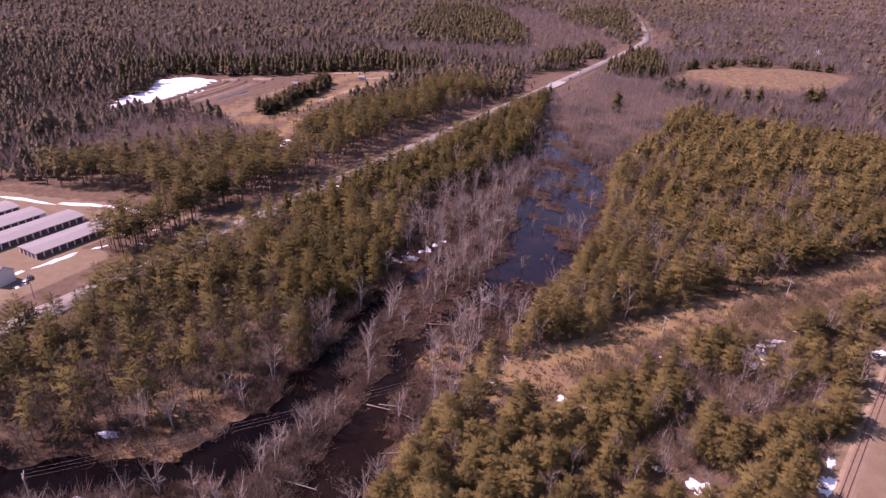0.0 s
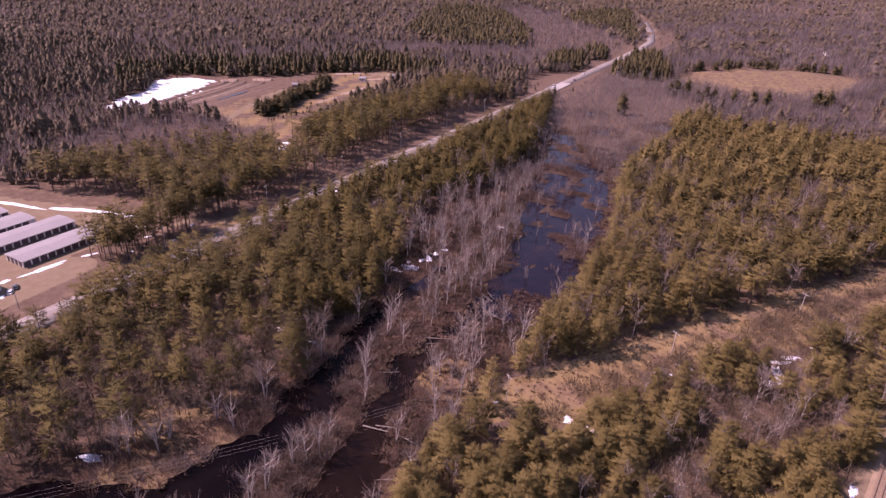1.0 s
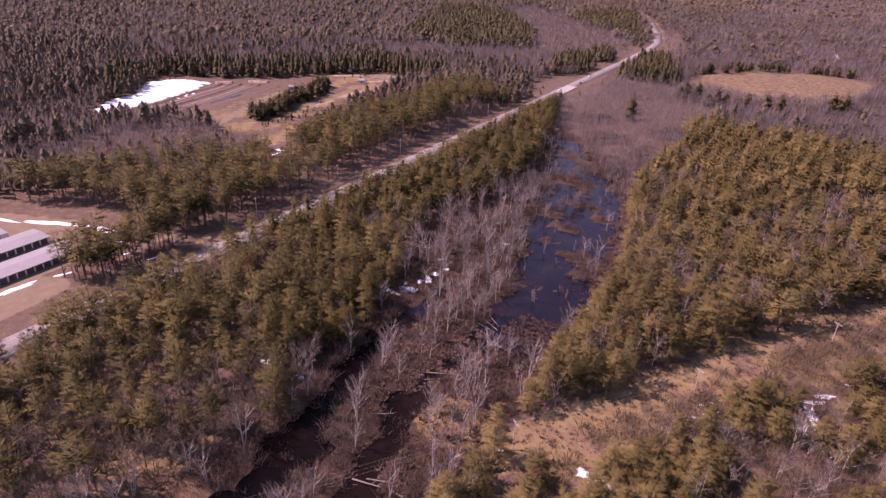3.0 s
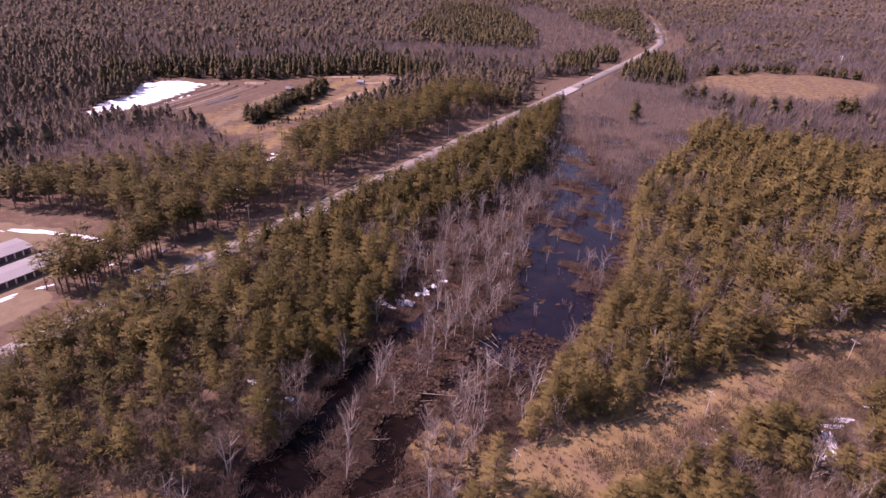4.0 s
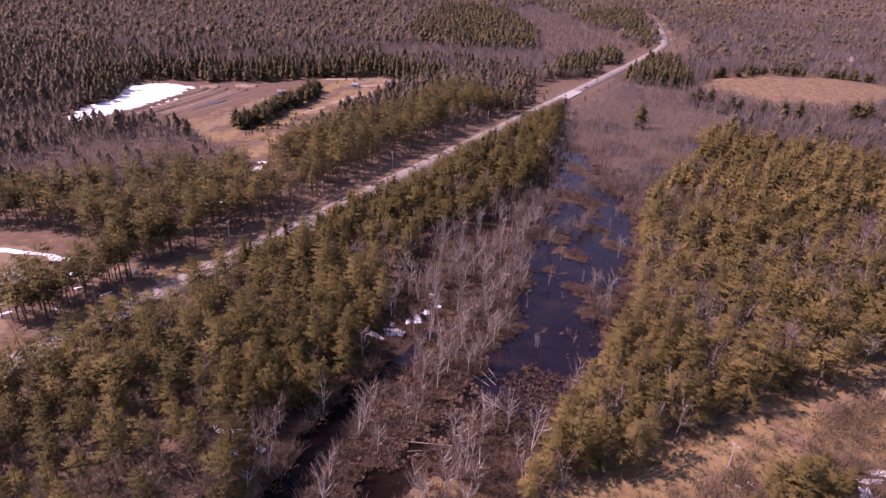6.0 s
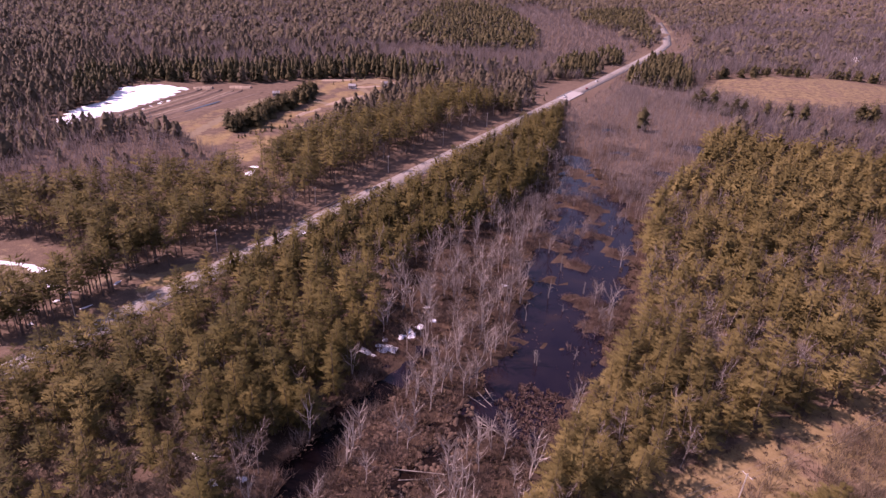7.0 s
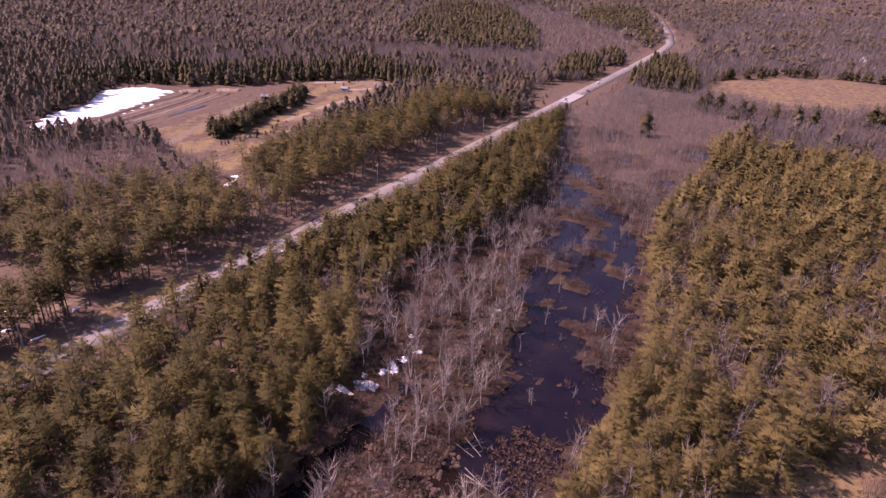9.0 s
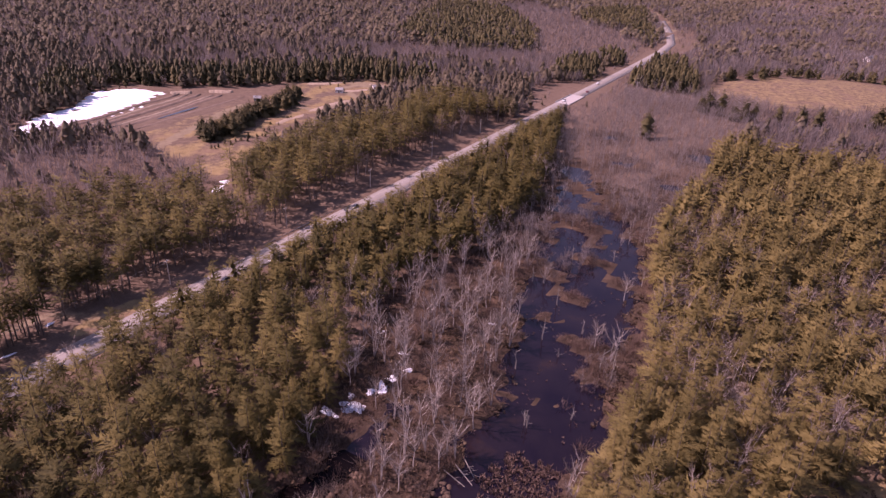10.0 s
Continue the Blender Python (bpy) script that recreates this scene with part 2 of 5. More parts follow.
def limb_tris(points, radii, sides=3):
    """A tapering limb through points, as loose triangles."""
    points, out = np.asarray(points, float), []
    for (p, q), (r, s) in zip(zip(points[:-1], points[1:]), zip(radii[:-1], radii[1:])):
        d = (q - p) / (np.linalg.norm(q - p) + 1e-9)
        u = np.cross(d, (0.3, 0.9, 0.1) if abs(d[2]) > 0.7 else (0, 0, 1))
        u /= np.linalg.norm(u)
        v = np.cross(d, u)
        ring = [np.cos(a) * u + np.sin(a) * v for a in np.arange(sides) * 2 * np.pi / sides]
        for i in range(sides):
            e, f = ring[i], ring[(i + 1) % sides]
            out += [(p + r * e, p + r * f, q + s * f), (p + r * e, q + s * f, q + s * e)]
    return np.array(out)


def ribbon_tris(points, radii):
    """A thin limb as crossed strips, for woods further off."""
    points, out = np.asarray(points, float), []
    for (p, q), (r, s) in zip(zip(points[:-1], points[1:]), zip(radii[:-1], radii[1:])):
        for u in ((0.7, 0.7, 0), (0.7, -0.7, 0)):
            e = np.array(u)
            out += [(p - r * e, p + r * e, q)]
    return np.array(out)


def blades(rng, centres, aims, count, length, width, spread, flat=0.0):
    """count pointed blades at each centre, fanned about its aim; flat: how far they lie with their faces up."""
    n = len(centres)
    c = np.repeat(np.asarray(centres), count, 0)
    d = np.repeat(np.asarray(aims), count, 0) + rng.normal(0, spread, (n * count, 3))
    d /= np.linalg.norm(d, axis=1, keepdims=True)
    s = np.cross(d, rng.normal(0, 1, d.shape) + np.array([0, 0, flat]))
    s /= np.linalg.norm(s, axis=1, keepdims=True) + 1e-9
    ln = length * rng.uniform(0.6, 1.25, (len(c), 1))
    c = c + rng.normal(0, 0.12, c.shape) * length
    return np.stack([c - s * width / 2, c + s * width / 2, c + d * ln], 1)


# ---- plants as templates, trunk foot at the origin ----
def clumpy(seed, height, reach, lumps, sides, low=0.22):
    """A rounded, uneven conifer crown of overlapping tents of boughs, for woods that stay far off."""
    rng = np.random.default_rng(seed)
    out = []
    for k in range(lumps):
        f = (k + 0.6) / lumps
        az = k * 2.4 + rng.normal(0, 0.5)
        off = reach * 0.62 * (1 - f) ** 0.6 * rng.uniform(0.5, 1.1)
        z = height * (low + (0.86 - low) * f)
        r = reach * (1.75 - 0.75 * f) / (1.0 + 0.22 * lumps) * rng.uniform(0.75, 1.25)
        mid = np.array([off * math.cos(az), off * math.sin(az), z])
        peak = mid + np.array([rng.normal(0, 0.15) * r, rng.normal(0, 0.15) * r, min(0.40 * r + 0.045 * height, height - z)])
        a = np.arange(sides) * 2 * np.pi / sides + rng.uniform(0, 6.28)
        rr = r * rng.uniform(0.65, 1.3, sides)
        ring = np.stack([mid[0] + rr * np.cos(a), mid[1] + rr * np.sin(a), z - height * rng.uniform(0.02, 0.16, sides)], 1)
        out += [(peak, ring[j], ring[(j + 1) % sides]) for j in range(sides)]
    return np.array(out)


def pine(seed, height, reach, branches, fingers, low=0.3, taper=0.65, ragged=0.2, core=0.0):
    """A pine: whorls of flat plumes, each a spine with feathered fingers to both sides."""
    rng = np.random.default_rng(seed)
    lean = rng.normal(0, 0.02, 2)
    zs = np.linspace(0, 1, 5)
    stem = np.stack([lean[0] * height * zs ** 2, lean[1] * height * zs ** 2, height * zs], 1)
    trunk = limb_tris(stem, 0.012 * height * (1 - 0.9 * zs) + 0.02, 5)
    lobes = 1 + ragged * rng.normal(0, 1, 5)
    i = np.arange(branches)
    tier = i // 5
    w = np.clip(((tier + 0.5) / (branches / 5)) ** 0.9 + rng.normal(0, 0.02, branches), 0, 0.985)
    az = (i % 5) * 1.2566 + tier * 0.7 + rng.normal(0, 0.25, branches)
    ln = reach * ((1 - w) ** taper + 0.05) * np.minimum(1.0, 0.65 + 1.6 * w) * rng.uniform(0.65, 1.15, branches) * lobes[i % 5]
    rise = -0.10 + 0.55 * w + rng.normal(0, 0.12, branches)
    u = low + (1 - low) * w * 0.97
    foot = np.stack([np.interp(u, zs, stem[:, 0]), np.interp(u, zs, stem[:, 1]), u * height], 1)
    out = np.stack([np.cos(az), np.sin(az), np.zeros(branches)], 1)
    side = np.stack([-np.sin(az), np.cos(az), np.zeros(branches)], 1)
    up = np.array([0, 0, 1.0])

    def spine(k, s):
        return foot[k] + out[k] * (ln[k] * s)[:, None] + up * (ln[k] * (rise[k] * s ** 1.6 - 0.10 * s ** 3))[:, None]

    k = np.repeat(i, fingers)
    f = np.tile((np.arange(fingers) + 0.5) / fingers, branches)
    s = np.clip(0.22 + 0.78 * f + rng.normal(0, 0.03, len(k)), 0.15, 1.0)
    flank = np.tile(np.where(np.arange(fingers) % 2, 1.0, -1.0), branches)
    angle = (1.05 - 0.55 * f) * flank + rng.normal(0, 0.2, len(k))
    way = out[k] * np.cos(angle)[:, None] + side[k] * np.sin(angle)[:, None] + up * (0.20 + 0.3 * w[k] + rng.normal(0, 0.25, len(k)))[:, None]
    length = np.maximum(0.42 * ln[k] * (1.1 - 0.45 * f), 0.30) * rng.uniform(0.7, 1.2, len(k)) + 0.15
    foot_wide = np.maximum(ln[k] * 0.8 / fingers, 0.09)
    a = spine(k, s)
    lift = rng.normal(0, 0.10, (len(k), 1)) * up
    feathers = np.stack([a - out[k] * foot_wide[:, None] + lift, a + out[k] * foot_wide[:, None] + lift, a + way * length[:, None] + lift], 1)
    tips = spine(i, np.full(branches, 0.75))
    end = np.stack([tips - side * ln[:, None] * 0.10, tips + side * ln[:, None] * 0.10, spine(i, np.full(branches, 1.12))], 1)
    heart = [clumpy(seed + 1000, height * 0.95, reach * core, 6, 6, low + 0.06)] if core else []
    top = stem[-1] - 0.35 * up
    turn = rng.uniform(0, 6.28, 5)
    leader = np.stack([np.stack([top - 0.1 * c, top + 0.1 * c, top + 0.35 * c[[1, 0, 2]] + 0.9 * up]) for c in np.stack([np.cos(turn), np.sin(turn), 0 * turn], 1)])
    return trunk, np.concatenate([feathers, end, leader] + heart)


def bare(seed, height, reach, limbs, nodes, fan, stem_sides=4, twig_len=1.6, twig_w=0.07, arm=limb_tris):
    rng = np.random.default_rng(seed)
    stems, arms, centres, aims = [], [], [], []
    for k in range(1 + seed % 3):
        az = rng.uniform(0, 6.28)
        tall = height * rng.uniform(0.8, 1.0)
        bend = rng.normal(0, 0.035, (5, 2)).cumsum(0) * tall * 0.3 + np.outer(np.linspace(0, 1, 5), (math.cos(az), math.sin(az))) * tall * 0.16 * (k > 0)
        bend[0] = 0
        zs = np.linspace(0, 0.92, 5)
        stem = np.column_stack([bend, zs * tall])
        thick = 0.012 * tall * (1 - zs) + 0.04
        stems.append(limb_tris(stem, thick, stem_sides) if arm is limb_tris else ribbon_tris(stem, thick))
        for i in range(max(3, limbs // (1 + seed % 3))):
            u = rng.uniform(0.28, 0.88)
            az = i * 2.4 + rng.normal(0, 0.4)
            foot = np.array([np.interp(u, zs, stem[:, 0]), np.interp(u, zs, stem[:, 1]), u * tall])
            ln = reach * rng.uniform(0.7, 1.2) * (1.2 - 0.75 * u)
            out = np.array([math.cos(az), math.sin(az), rng.uniform(0.7, 1.5)])
            elbow = foot + out * ln * 0.5
            tip = elbow + (out * np.array([0.8, 0.8, 1.2]) + rng.normal(0, 0.15, 3)) * ln * 0.5
            arms.append(arm([foot, elbow, tip], [0.0075 * tall, 0.0055 * tall, 0.03]))
            for s in np.linspace(0.25, 1.0, nodes):
                centres.append(foot + (elbow - foot) * 2 * s if s < 0.5 else elbow + (tip - elbow) * (2 * s - 1))
                aims.append(out / np.linalg.norm(out))
        centres.append(stem[-1])
        aims.append(np.array([0, 0, 1.0]))
    return np.concatenate(stems), np.concatenate(arms), blades(rng, centres, aims, fan, twig_len, twig_w, 0.5)


def far_bare(seed, height, reach, count, width):
    rng = np.random.default_rng(seed)
    c = np.stack([rng.normal(0, reach * 0.3, count), rng.normal(0, reach * 0.3, count), rng.uniform(0.0, 0.55, count) * height], 1)
    aim = np.stack([c[:, 0] / reach, c[:, 1] / reach, np.full(count, 1.3)], 1)
    return blades(rng, c, aim, 1, height * 0.5, width, 0.25)


def spread(templates, places, rng, tall=(0.8, 1.15)):
    """Templates set at places (n, 3) with turns and sizes of their own, as one soup of triangles with a tint for each plant."""
    tris, tint, bough = [], [], []
    pick = rng.integers(0, len(templates), len(places))
    turn = rng.uniform(0, 2 * np.pi, len(places))
    size = rng.uniform(*tall, len(places))
    for k, t in enumerate(templates):
        mine = np.flatnonzero(pick == k)
        if not len(mine):
            continue
        c, s = np.cos(turn[mine]), np.sin(turn[mine])
        rot = np.zeros((len(mine), 3, 3))
        rot[:, 0, 0], rot[:, 0, 1], rot[:, 1, 0], rot[:, 1, 1], rot[:, 2, 2] = c, -s, s, c, 1
        flat = np.einsum("nij,kj->nki", rot * size[mine, None, None], t.reshape(-1, 3)) + places[mine, None, :]
        tris.append(flat.reshape(-1, 3, 3))
        tint.append(np.repeat(rng.uniform(0, 1, len(mine)), t.shape[0] * 3))
        bough.append(np.einsum("nij,kj->nki", rot, roundness(t)).reshape(-1, 3))
    return np.concatenate(tris), np.concatenate(tint), np.concatenate(bough)


# ---- the plan ----
ROAD_X = -212.0
ROAD = [(-212, -300), (-212, 300), (-212, 820), (-213, 940), (-220, 1030), (-248, 1150), (-299, 1320), (-370, 1490), (-480, 1700)]
RAIL = (37.0, 155.0, 0.207)                     # x at y, and dx by dy
FIELD = [(-522, 396), (-485, 426), (-447, 460), (-418, 512), (-382, 552), (-340, 556), (-332, 464), (-318, 400), (-300, 345), (-283, 300), (-325, 306), (-372, 316), (-430, 312), (-441, 284), (-458, 286), (-473, 309), (-484, 348), (-512, 374)]
HILLFIELD = [(-128, 720), (-118, 778), (-60, 860), (30, 905), (62, 850), (30, 735), (-48, 692), (-93, 695)]
CLEARING = [(-60, 139), (-60, 160), (-41, 190), (-11, 242), (19, 283), (57, 345), (110, 430), (135, 420), (60, 300), (36, 256), (8, 222), (-10, 200), (-30, 166), (-42, 145)]
YARD = [(-345, 148), (-282, 172), (-264, 172), (-251, 150), (-246, 118), (-236, 96), (-258, 60), (-345, 60)]
POND = [(-82, 199, 13), (-79, 228, 16), (-87, 258, 15), (-92, 285, 20), (-101, 325, 23), (-112, 365, 20), (-134, 408, 12), (-148, 442, 8)]
STREAM = [(-70, 30, 9), (-75, 85, 9), (-82, 108, 6.5), (-88, 130, 5), (-93, 150, 4), (-91, 172, 4.5), (-86, 200, 6)]
BROOK = [(-170, 20, 7), (-142, 50, 7), (-120, 66, 7.5), (-107, 80, 8), (-105, 102, 7.5), (-109, 122, 7), (-113, 145, 5), (-119, 170, 4.5), (-118, 195, 4.5), (-117, 212, 3)]
POOLS = [(-90, 405, 7), (-88, 450, 9), (-86, 515, 10), (-128, 470, 6), (-150, 520, 6)]


def inside(x, y, poly):
    hit = np.zeros(np.shape(x), bool)
    for (x0, y0), (x1, y1) in zip(poly, poly[1:] + poly[:1]):
        cross = (y0 > y) != (y1 > y)
        hit ^= cross & (x < (x1 - x0) * (y - y0) / (y1 - y0 + 1e-9) + x0)
    return hit


def channel(x, y, line):
    """How far outside a channel a place lies, in metres (below 0: in it)."""
    best = np.full(np.shape(x), 1e9)
    for (x0, y0, r0), (x1, y1, r1) in zip(line, line[1:]):
        dx, dy = x1 - x0, y1 - y0
        s = np.clip(((x - x0) * dx + (y - y0) * dy) / (dx * dx + dy * dy), 0, 1)
        best = np.minimum(best, np.hypot(x - x0 - s * dx, y - y0 - s * dy) - (r0 + s * (r1 - r0)))
    return best


def line_gap(x, y, line):
    return channel(x, y, [(a, b, 0.0) for a, b in line])


def waves(x, y, size, seed):
    """A soft field between about -1 and 1."""
    rng = np.random.default_rng(seed)
    out = np.zeros(np.shape(x))
    for k in range(7):
        a, f, p = rng.uniform(0, 2 * np.pi), rng.uniform(0.6, 2.2) / size, rng.uniform(0, 2 * np.pi)
        out = out + np.sin((x * np.cos(a) + y * np.sin(a)) * f * 2 * np.pi + p)
    return out / 3.2


def soft(v, a, b):
    t = np.clip((v - a) / (b - a), 0, 1)
    return t * t * (3 - 2 * t)


def wet(x, y):
    """Metres outside open water (below 0: water)."""
    w = np.minimum(np.minimum(channel(x, y, POND), channel(x, y, STREAM)), channel(x, y, BROOK))
    for px, py, pr in POOLS:
        w = np.minimum(w, np.hypot(x - px, y - py) - pr)
    return w + 2.5 * waves(x, y, 22, 5) + 1.5 * waves(x, y, 8, 6)


ISLETS = [(-112, 316, 11, 9), (-80, 271, 8, 7), (-75, 257, 5, 8), (-127, 344, 9, 7), (-120, 369, 12, 8), (-101, 334, 8, 7), (-106, 392, 14, 9), (-88, 405, 9, 8), (-97, 300, 6, 5)]


def islet(x, y):
    """How near the middle of an islet of brush a place lies (1: its middle)."""
    best = np.zeros(np.shape(x))
    for px, py, rx, ry in ISLETS:
        best = np.maximum(best, np.exp(-((x - px) / rx) ** 2 - ((y - py) / ry) ** 2))
    return best


def island(x, y):
    """Hummocks of marsh in the pond."""
    return 1.3 * islet(x, y) + waves(x, y, 34, 111) + 0.5 * waves(x, y, 12, 112) - 0.15 + 0.5 * soft(y, 300, 420)


def right_edge(y):
    return np.interp(y, (0, 150, 165, 195, 210, 231, 263, 293, 333, 362, 411, 466, 548, 600), (-66, -64, -62, -62, -62, -60, -61, -67, -75, -80, -81, -78, -78, -66))


def mid_edge(y):
    return np.interp(y, (0, 62, 107, 125, 191, 240, 275, 300, 320, 400, 500, 540), (-158, -143, -120, -118, -130, -148, -158, -146, -142, -149, -180, -192))


def in_swamp(x, y):
    return (x >= mid_edge(y)) & (x <= right_edge(y)) & (x > -201) & (y < 700)


def height(x, y):
    x, y = np.asarray(x, float), np.asarray(y, float)
    z = 0.35 * waves(x, y, 60, 3) + 0.12 * waves(x, y, 14, 4)
    far = np.hypot(x + 20, y - 50)
    z = z + 3.0 * waves(x, y, 500, 8) * soft(far, 700, 1500)
    w = wet(x, y)
    low = 1 - soft(w, 2, 16)
    z = z * (1 - low) - 0.65 * low
    bed = 1 - soft(w, -4, 1.0)
    bed = bed * (1 - soft(island(x, y), 0.35, 0.65) * (y > 235))
    z = z - 1.5 * bed
    z = z + 6.5 * np.exp(-(((x + 40) / 110) ** 2 + ((y - 815) / 75) ** 2))
    road = line_gap(x, y, ROAD)
    flat = 1 - soft(road, 9.5, 15)
    z = z * (1 - flat) + 0.32 * flat
    bank = np.exp(-((x + 245) / 9) ** 2) * soft(y, 290, 330) * (1 - soft(y, 470, 510))
    z = z + 2.2 * bank
    rail = np.abs(x - RAIL[0] - RAIL[2] * (y - RAIL[1]))
    flat = 1 - soft(rail, 4.5, 8)
    z = z * (1 - flat) + 0.1 * flat
    yard = inside(x, y, YARD)
    return np.where(yard, 0.0, z)


def grown(a, b, step, edge):
    """Even steps from a to b, and ever wider ones out to the edge on both sides."""
    core = list(np.arange(a, b, step))
    s, v = step, b
    while v < edge:
        core.append(v)
        s *= 1.18
        v += s
    s, v, before = step, a, []
    while v > -edge:
        s *= 1.18
        v -= s
        before.append(v)
    return np.array(before[::-1] + core + [edge])


def build_ground():
    xs, ys = grown(-535, 75, 2.9, 6500), grown(30, 575, 2.9, 6500)
    gx, gy = np.meshgrid(xs, ys)
    gz = height(gx, gy)
    n, m = gx.shape
    i = np.arange(n * m).reshape(n, m)
    faces = np.stack([i[:-1, :-1], i[:-1, 1:], i[1:, 1:], i[1:, :-1]], -1).reshape(-1, 4)
    me = as_mesh("ground", np.stack([gx, gy, gz], -1).reshape(-1, 3), faces, GROUND, smooth=True)
    x, y = gx.ravel(), gy.ravel()
    w = wet(x, y)
    cover = np.zeros((len(x), 4), np.float32)
    cover[:, 3] = 1
    hills = inside(x, y, HILLFIELD)
    verge = (np.abs(x - ROAD_X) < 28) & (x < ROAD_X) & (y > 285) & (y < 520)
    cover[:, 0] = np.where(inside(x, y, CLEARING), 1, np.where(hills, 0.5, np.where(inside(x, y, FIELD), np.where(x + 0.16 * (y - 330) < -392, 0.12, 0.5) + 0.2 * waves(x, y, 30, 17), np.where(verge, 0.2, 0))))
    cover[:, 0] = np.maximum(cover[:, 0], 0.35 * (1 - soft(line_gap(x, y, ROAD), 9, 18)))
    cover[:, 1] = (1 - soft(w, 4, 20)) * (1 - inside(x, y, CLEARING) * 0.7)
    cover[:, 1] = np.maximum(cover[:, 1], 0.38 * soft(y, 380, 430) * (1 - soft(y, 640, 690)) * soft(x, -190, -175) * (1 - soft(x, -80, -60)))
    cover[:, 1] = np.maximum(cover[:, 1], in_swamp(x, y) * (y < 400) * 1.0)
    rail_x = RAIL[0] + RAIL[2] * (y - RAIL[1])
    patch = (x > -60) & (x < rail_x) & (y > 90) & (line_gap(x, y, CLEARING[6:] + CLEARING[:1]) < 75) & (y < 300)
    cover[:, 0] = np.maximum(cover[:, 0], patch * (0.34 + 0.2 * waves(x, y, 20, 72)))
    bank = np.hypot((x + 76) / 13, (y - 150) / 11)
    cover[:, 1] *= soft(bank, 0.8, 1.1)
    cover[:, 0] = np.maximum(cover[:, 0], 0.9 * (1 - soft(bank, 0.8, 1.1)))
    slope = (x > -350) & (x < -245) & (y > 140) & (y < 187 + np.minimum(0, x + 280) * 0.36) & ~inside(x, y, YARD)
    cover[:, 0] = np.where(slope, 0.36, cover[:, 0])
    litter = np.hypot((x + 128) / 17, (y - 85) / 20) + 0.25 * waves(x, y, 14, 73)
    cover[:, 0] = np.maximum(cover[:, 0], 0.62 * (1 - soft(litter, 0.75, 1.1)))
    cover[:, 1] *= soft(litter, 0.6, 1.0)
    rail = np.abs(x - RAIL[0] - RAIL[2] * (y - RAIL[1]) - 2.5)
    cover[:, 2] = np.maximum(1 - soft(rail, 7.5, 10.5), inside(x, y, YARD) * 1.0)
    cover[:, 2] = np.maximum(cover[:, 2], 0.8 * (1 - soft(line_gap(x, y, ROAD), 6.0, 7.2)))
    track = line_gap(x, y, [(-362, 318), (-367, 329), (-381, 365), (-395, 401), (-400, 423), (-385, 446), (-346, 446), (-345, 495), (-383, 513), (-375, 548)])
    cover[:, 2] = np.maximum(cover[:, 2], 1.0 * (1 - soft(track, 2.4, 4.5)))
    sand = np.minimum(np.hypot((x + 372) / 26, (y - 540) / 12), np.hypot((x + 340) / 9, (y - 470) / 40))
    cover[:, 2] = np.maximum(cover[:, 2], (0.75 + 0.3 * waves(x, y, 16, 71)) * (1 - soft(sand, 0.7, 1.1)) * inside(x, y, FIELD))
    spur = line_gap(x, y, [(-238, 60), (-238, 105), (-240, 128)])
    cover[:, 2] = np.maximum(cover[:, 2], 1 - soft(spur, 7, 11))
    lane = line_gap(x, y, [(-262, 158), (-253, 163), (-242, 172), (-239, 186), (-225, 194)])
    cover[:, 2] = np.maximum(cover[:, 2], 0.6 * (1 - soft(lane, 2.0, 4)))
    shoulder = np.hypot((x + 223) / 5, (y - 196) / 14) + 0.2 * waves(x, y, 10, 74)
    cover[:, 0] = np.maximum(cover[:, 0], 0.8 * (1 - soft(shoulder, 0.8, 1.1)))
    me.attributes.new("cover", "FLOAT_COLOR", "POINT").data.foreach_set("color", cover.ravel())
    tagged(new("ground", me), "rolling ground of leaf litter, dry grass and marsh", "ground", kind="structure")


build_ground()


def build_water():
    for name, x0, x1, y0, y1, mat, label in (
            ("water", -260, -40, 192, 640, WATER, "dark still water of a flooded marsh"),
            ("water", -260, -97, -120, 192, SHADEWATER, "dark still water of a narrow brook"),
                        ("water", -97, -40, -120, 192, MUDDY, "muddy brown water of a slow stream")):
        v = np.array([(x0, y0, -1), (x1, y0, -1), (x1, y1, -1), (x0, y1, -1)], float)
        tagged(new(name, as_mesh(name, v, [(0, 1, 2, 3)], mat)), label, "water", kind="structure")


build_water()


def ribbon(line, left, right, z, step=12.0, thick=0.0):
    """A strip along a line between two offsets from it, following the ground's road level."""
    pts = [Vector((*p, 0)) for p in line]
    fine = []
    for a, b in zip(pts, pts[1:]):
        n = max(1, int((b - a).length / step))
        fine += [a.lerp(b, k / n) for k in range(n)]
    fine.append(pts[-1])
    verts = []
    for k, p in enumerate(fine):
        d = (fine[min(k + 1, len(fine) - 1)] - fine[max(k - 1, 0)]).normalized()
        side = Vector((d.y, -d.x, 0))
        for off in (left, right):
            q = p + side * off
            verts.append((q.x, q.y, z))
    n = len(fine)
    faces = [(2 * k, 2 * k + 1, 2 * k + 3, 2 * k + 2) for k in range(n - 1)]
    if thick:
        base = len(verts)
        verts += [(x, y, z - thick) for x, y, _ in verts]
        faces += [(2 * k, 2 * k + 2, base + 2 * k + 2, base + 2 * k) for k in range(n - 1)]
        faces += [(2 * k + 1, base + 2 * k + 1, base + 2 * k + 3, 2 * k + 3) for k in range(n - 1)]
    return verts, faces


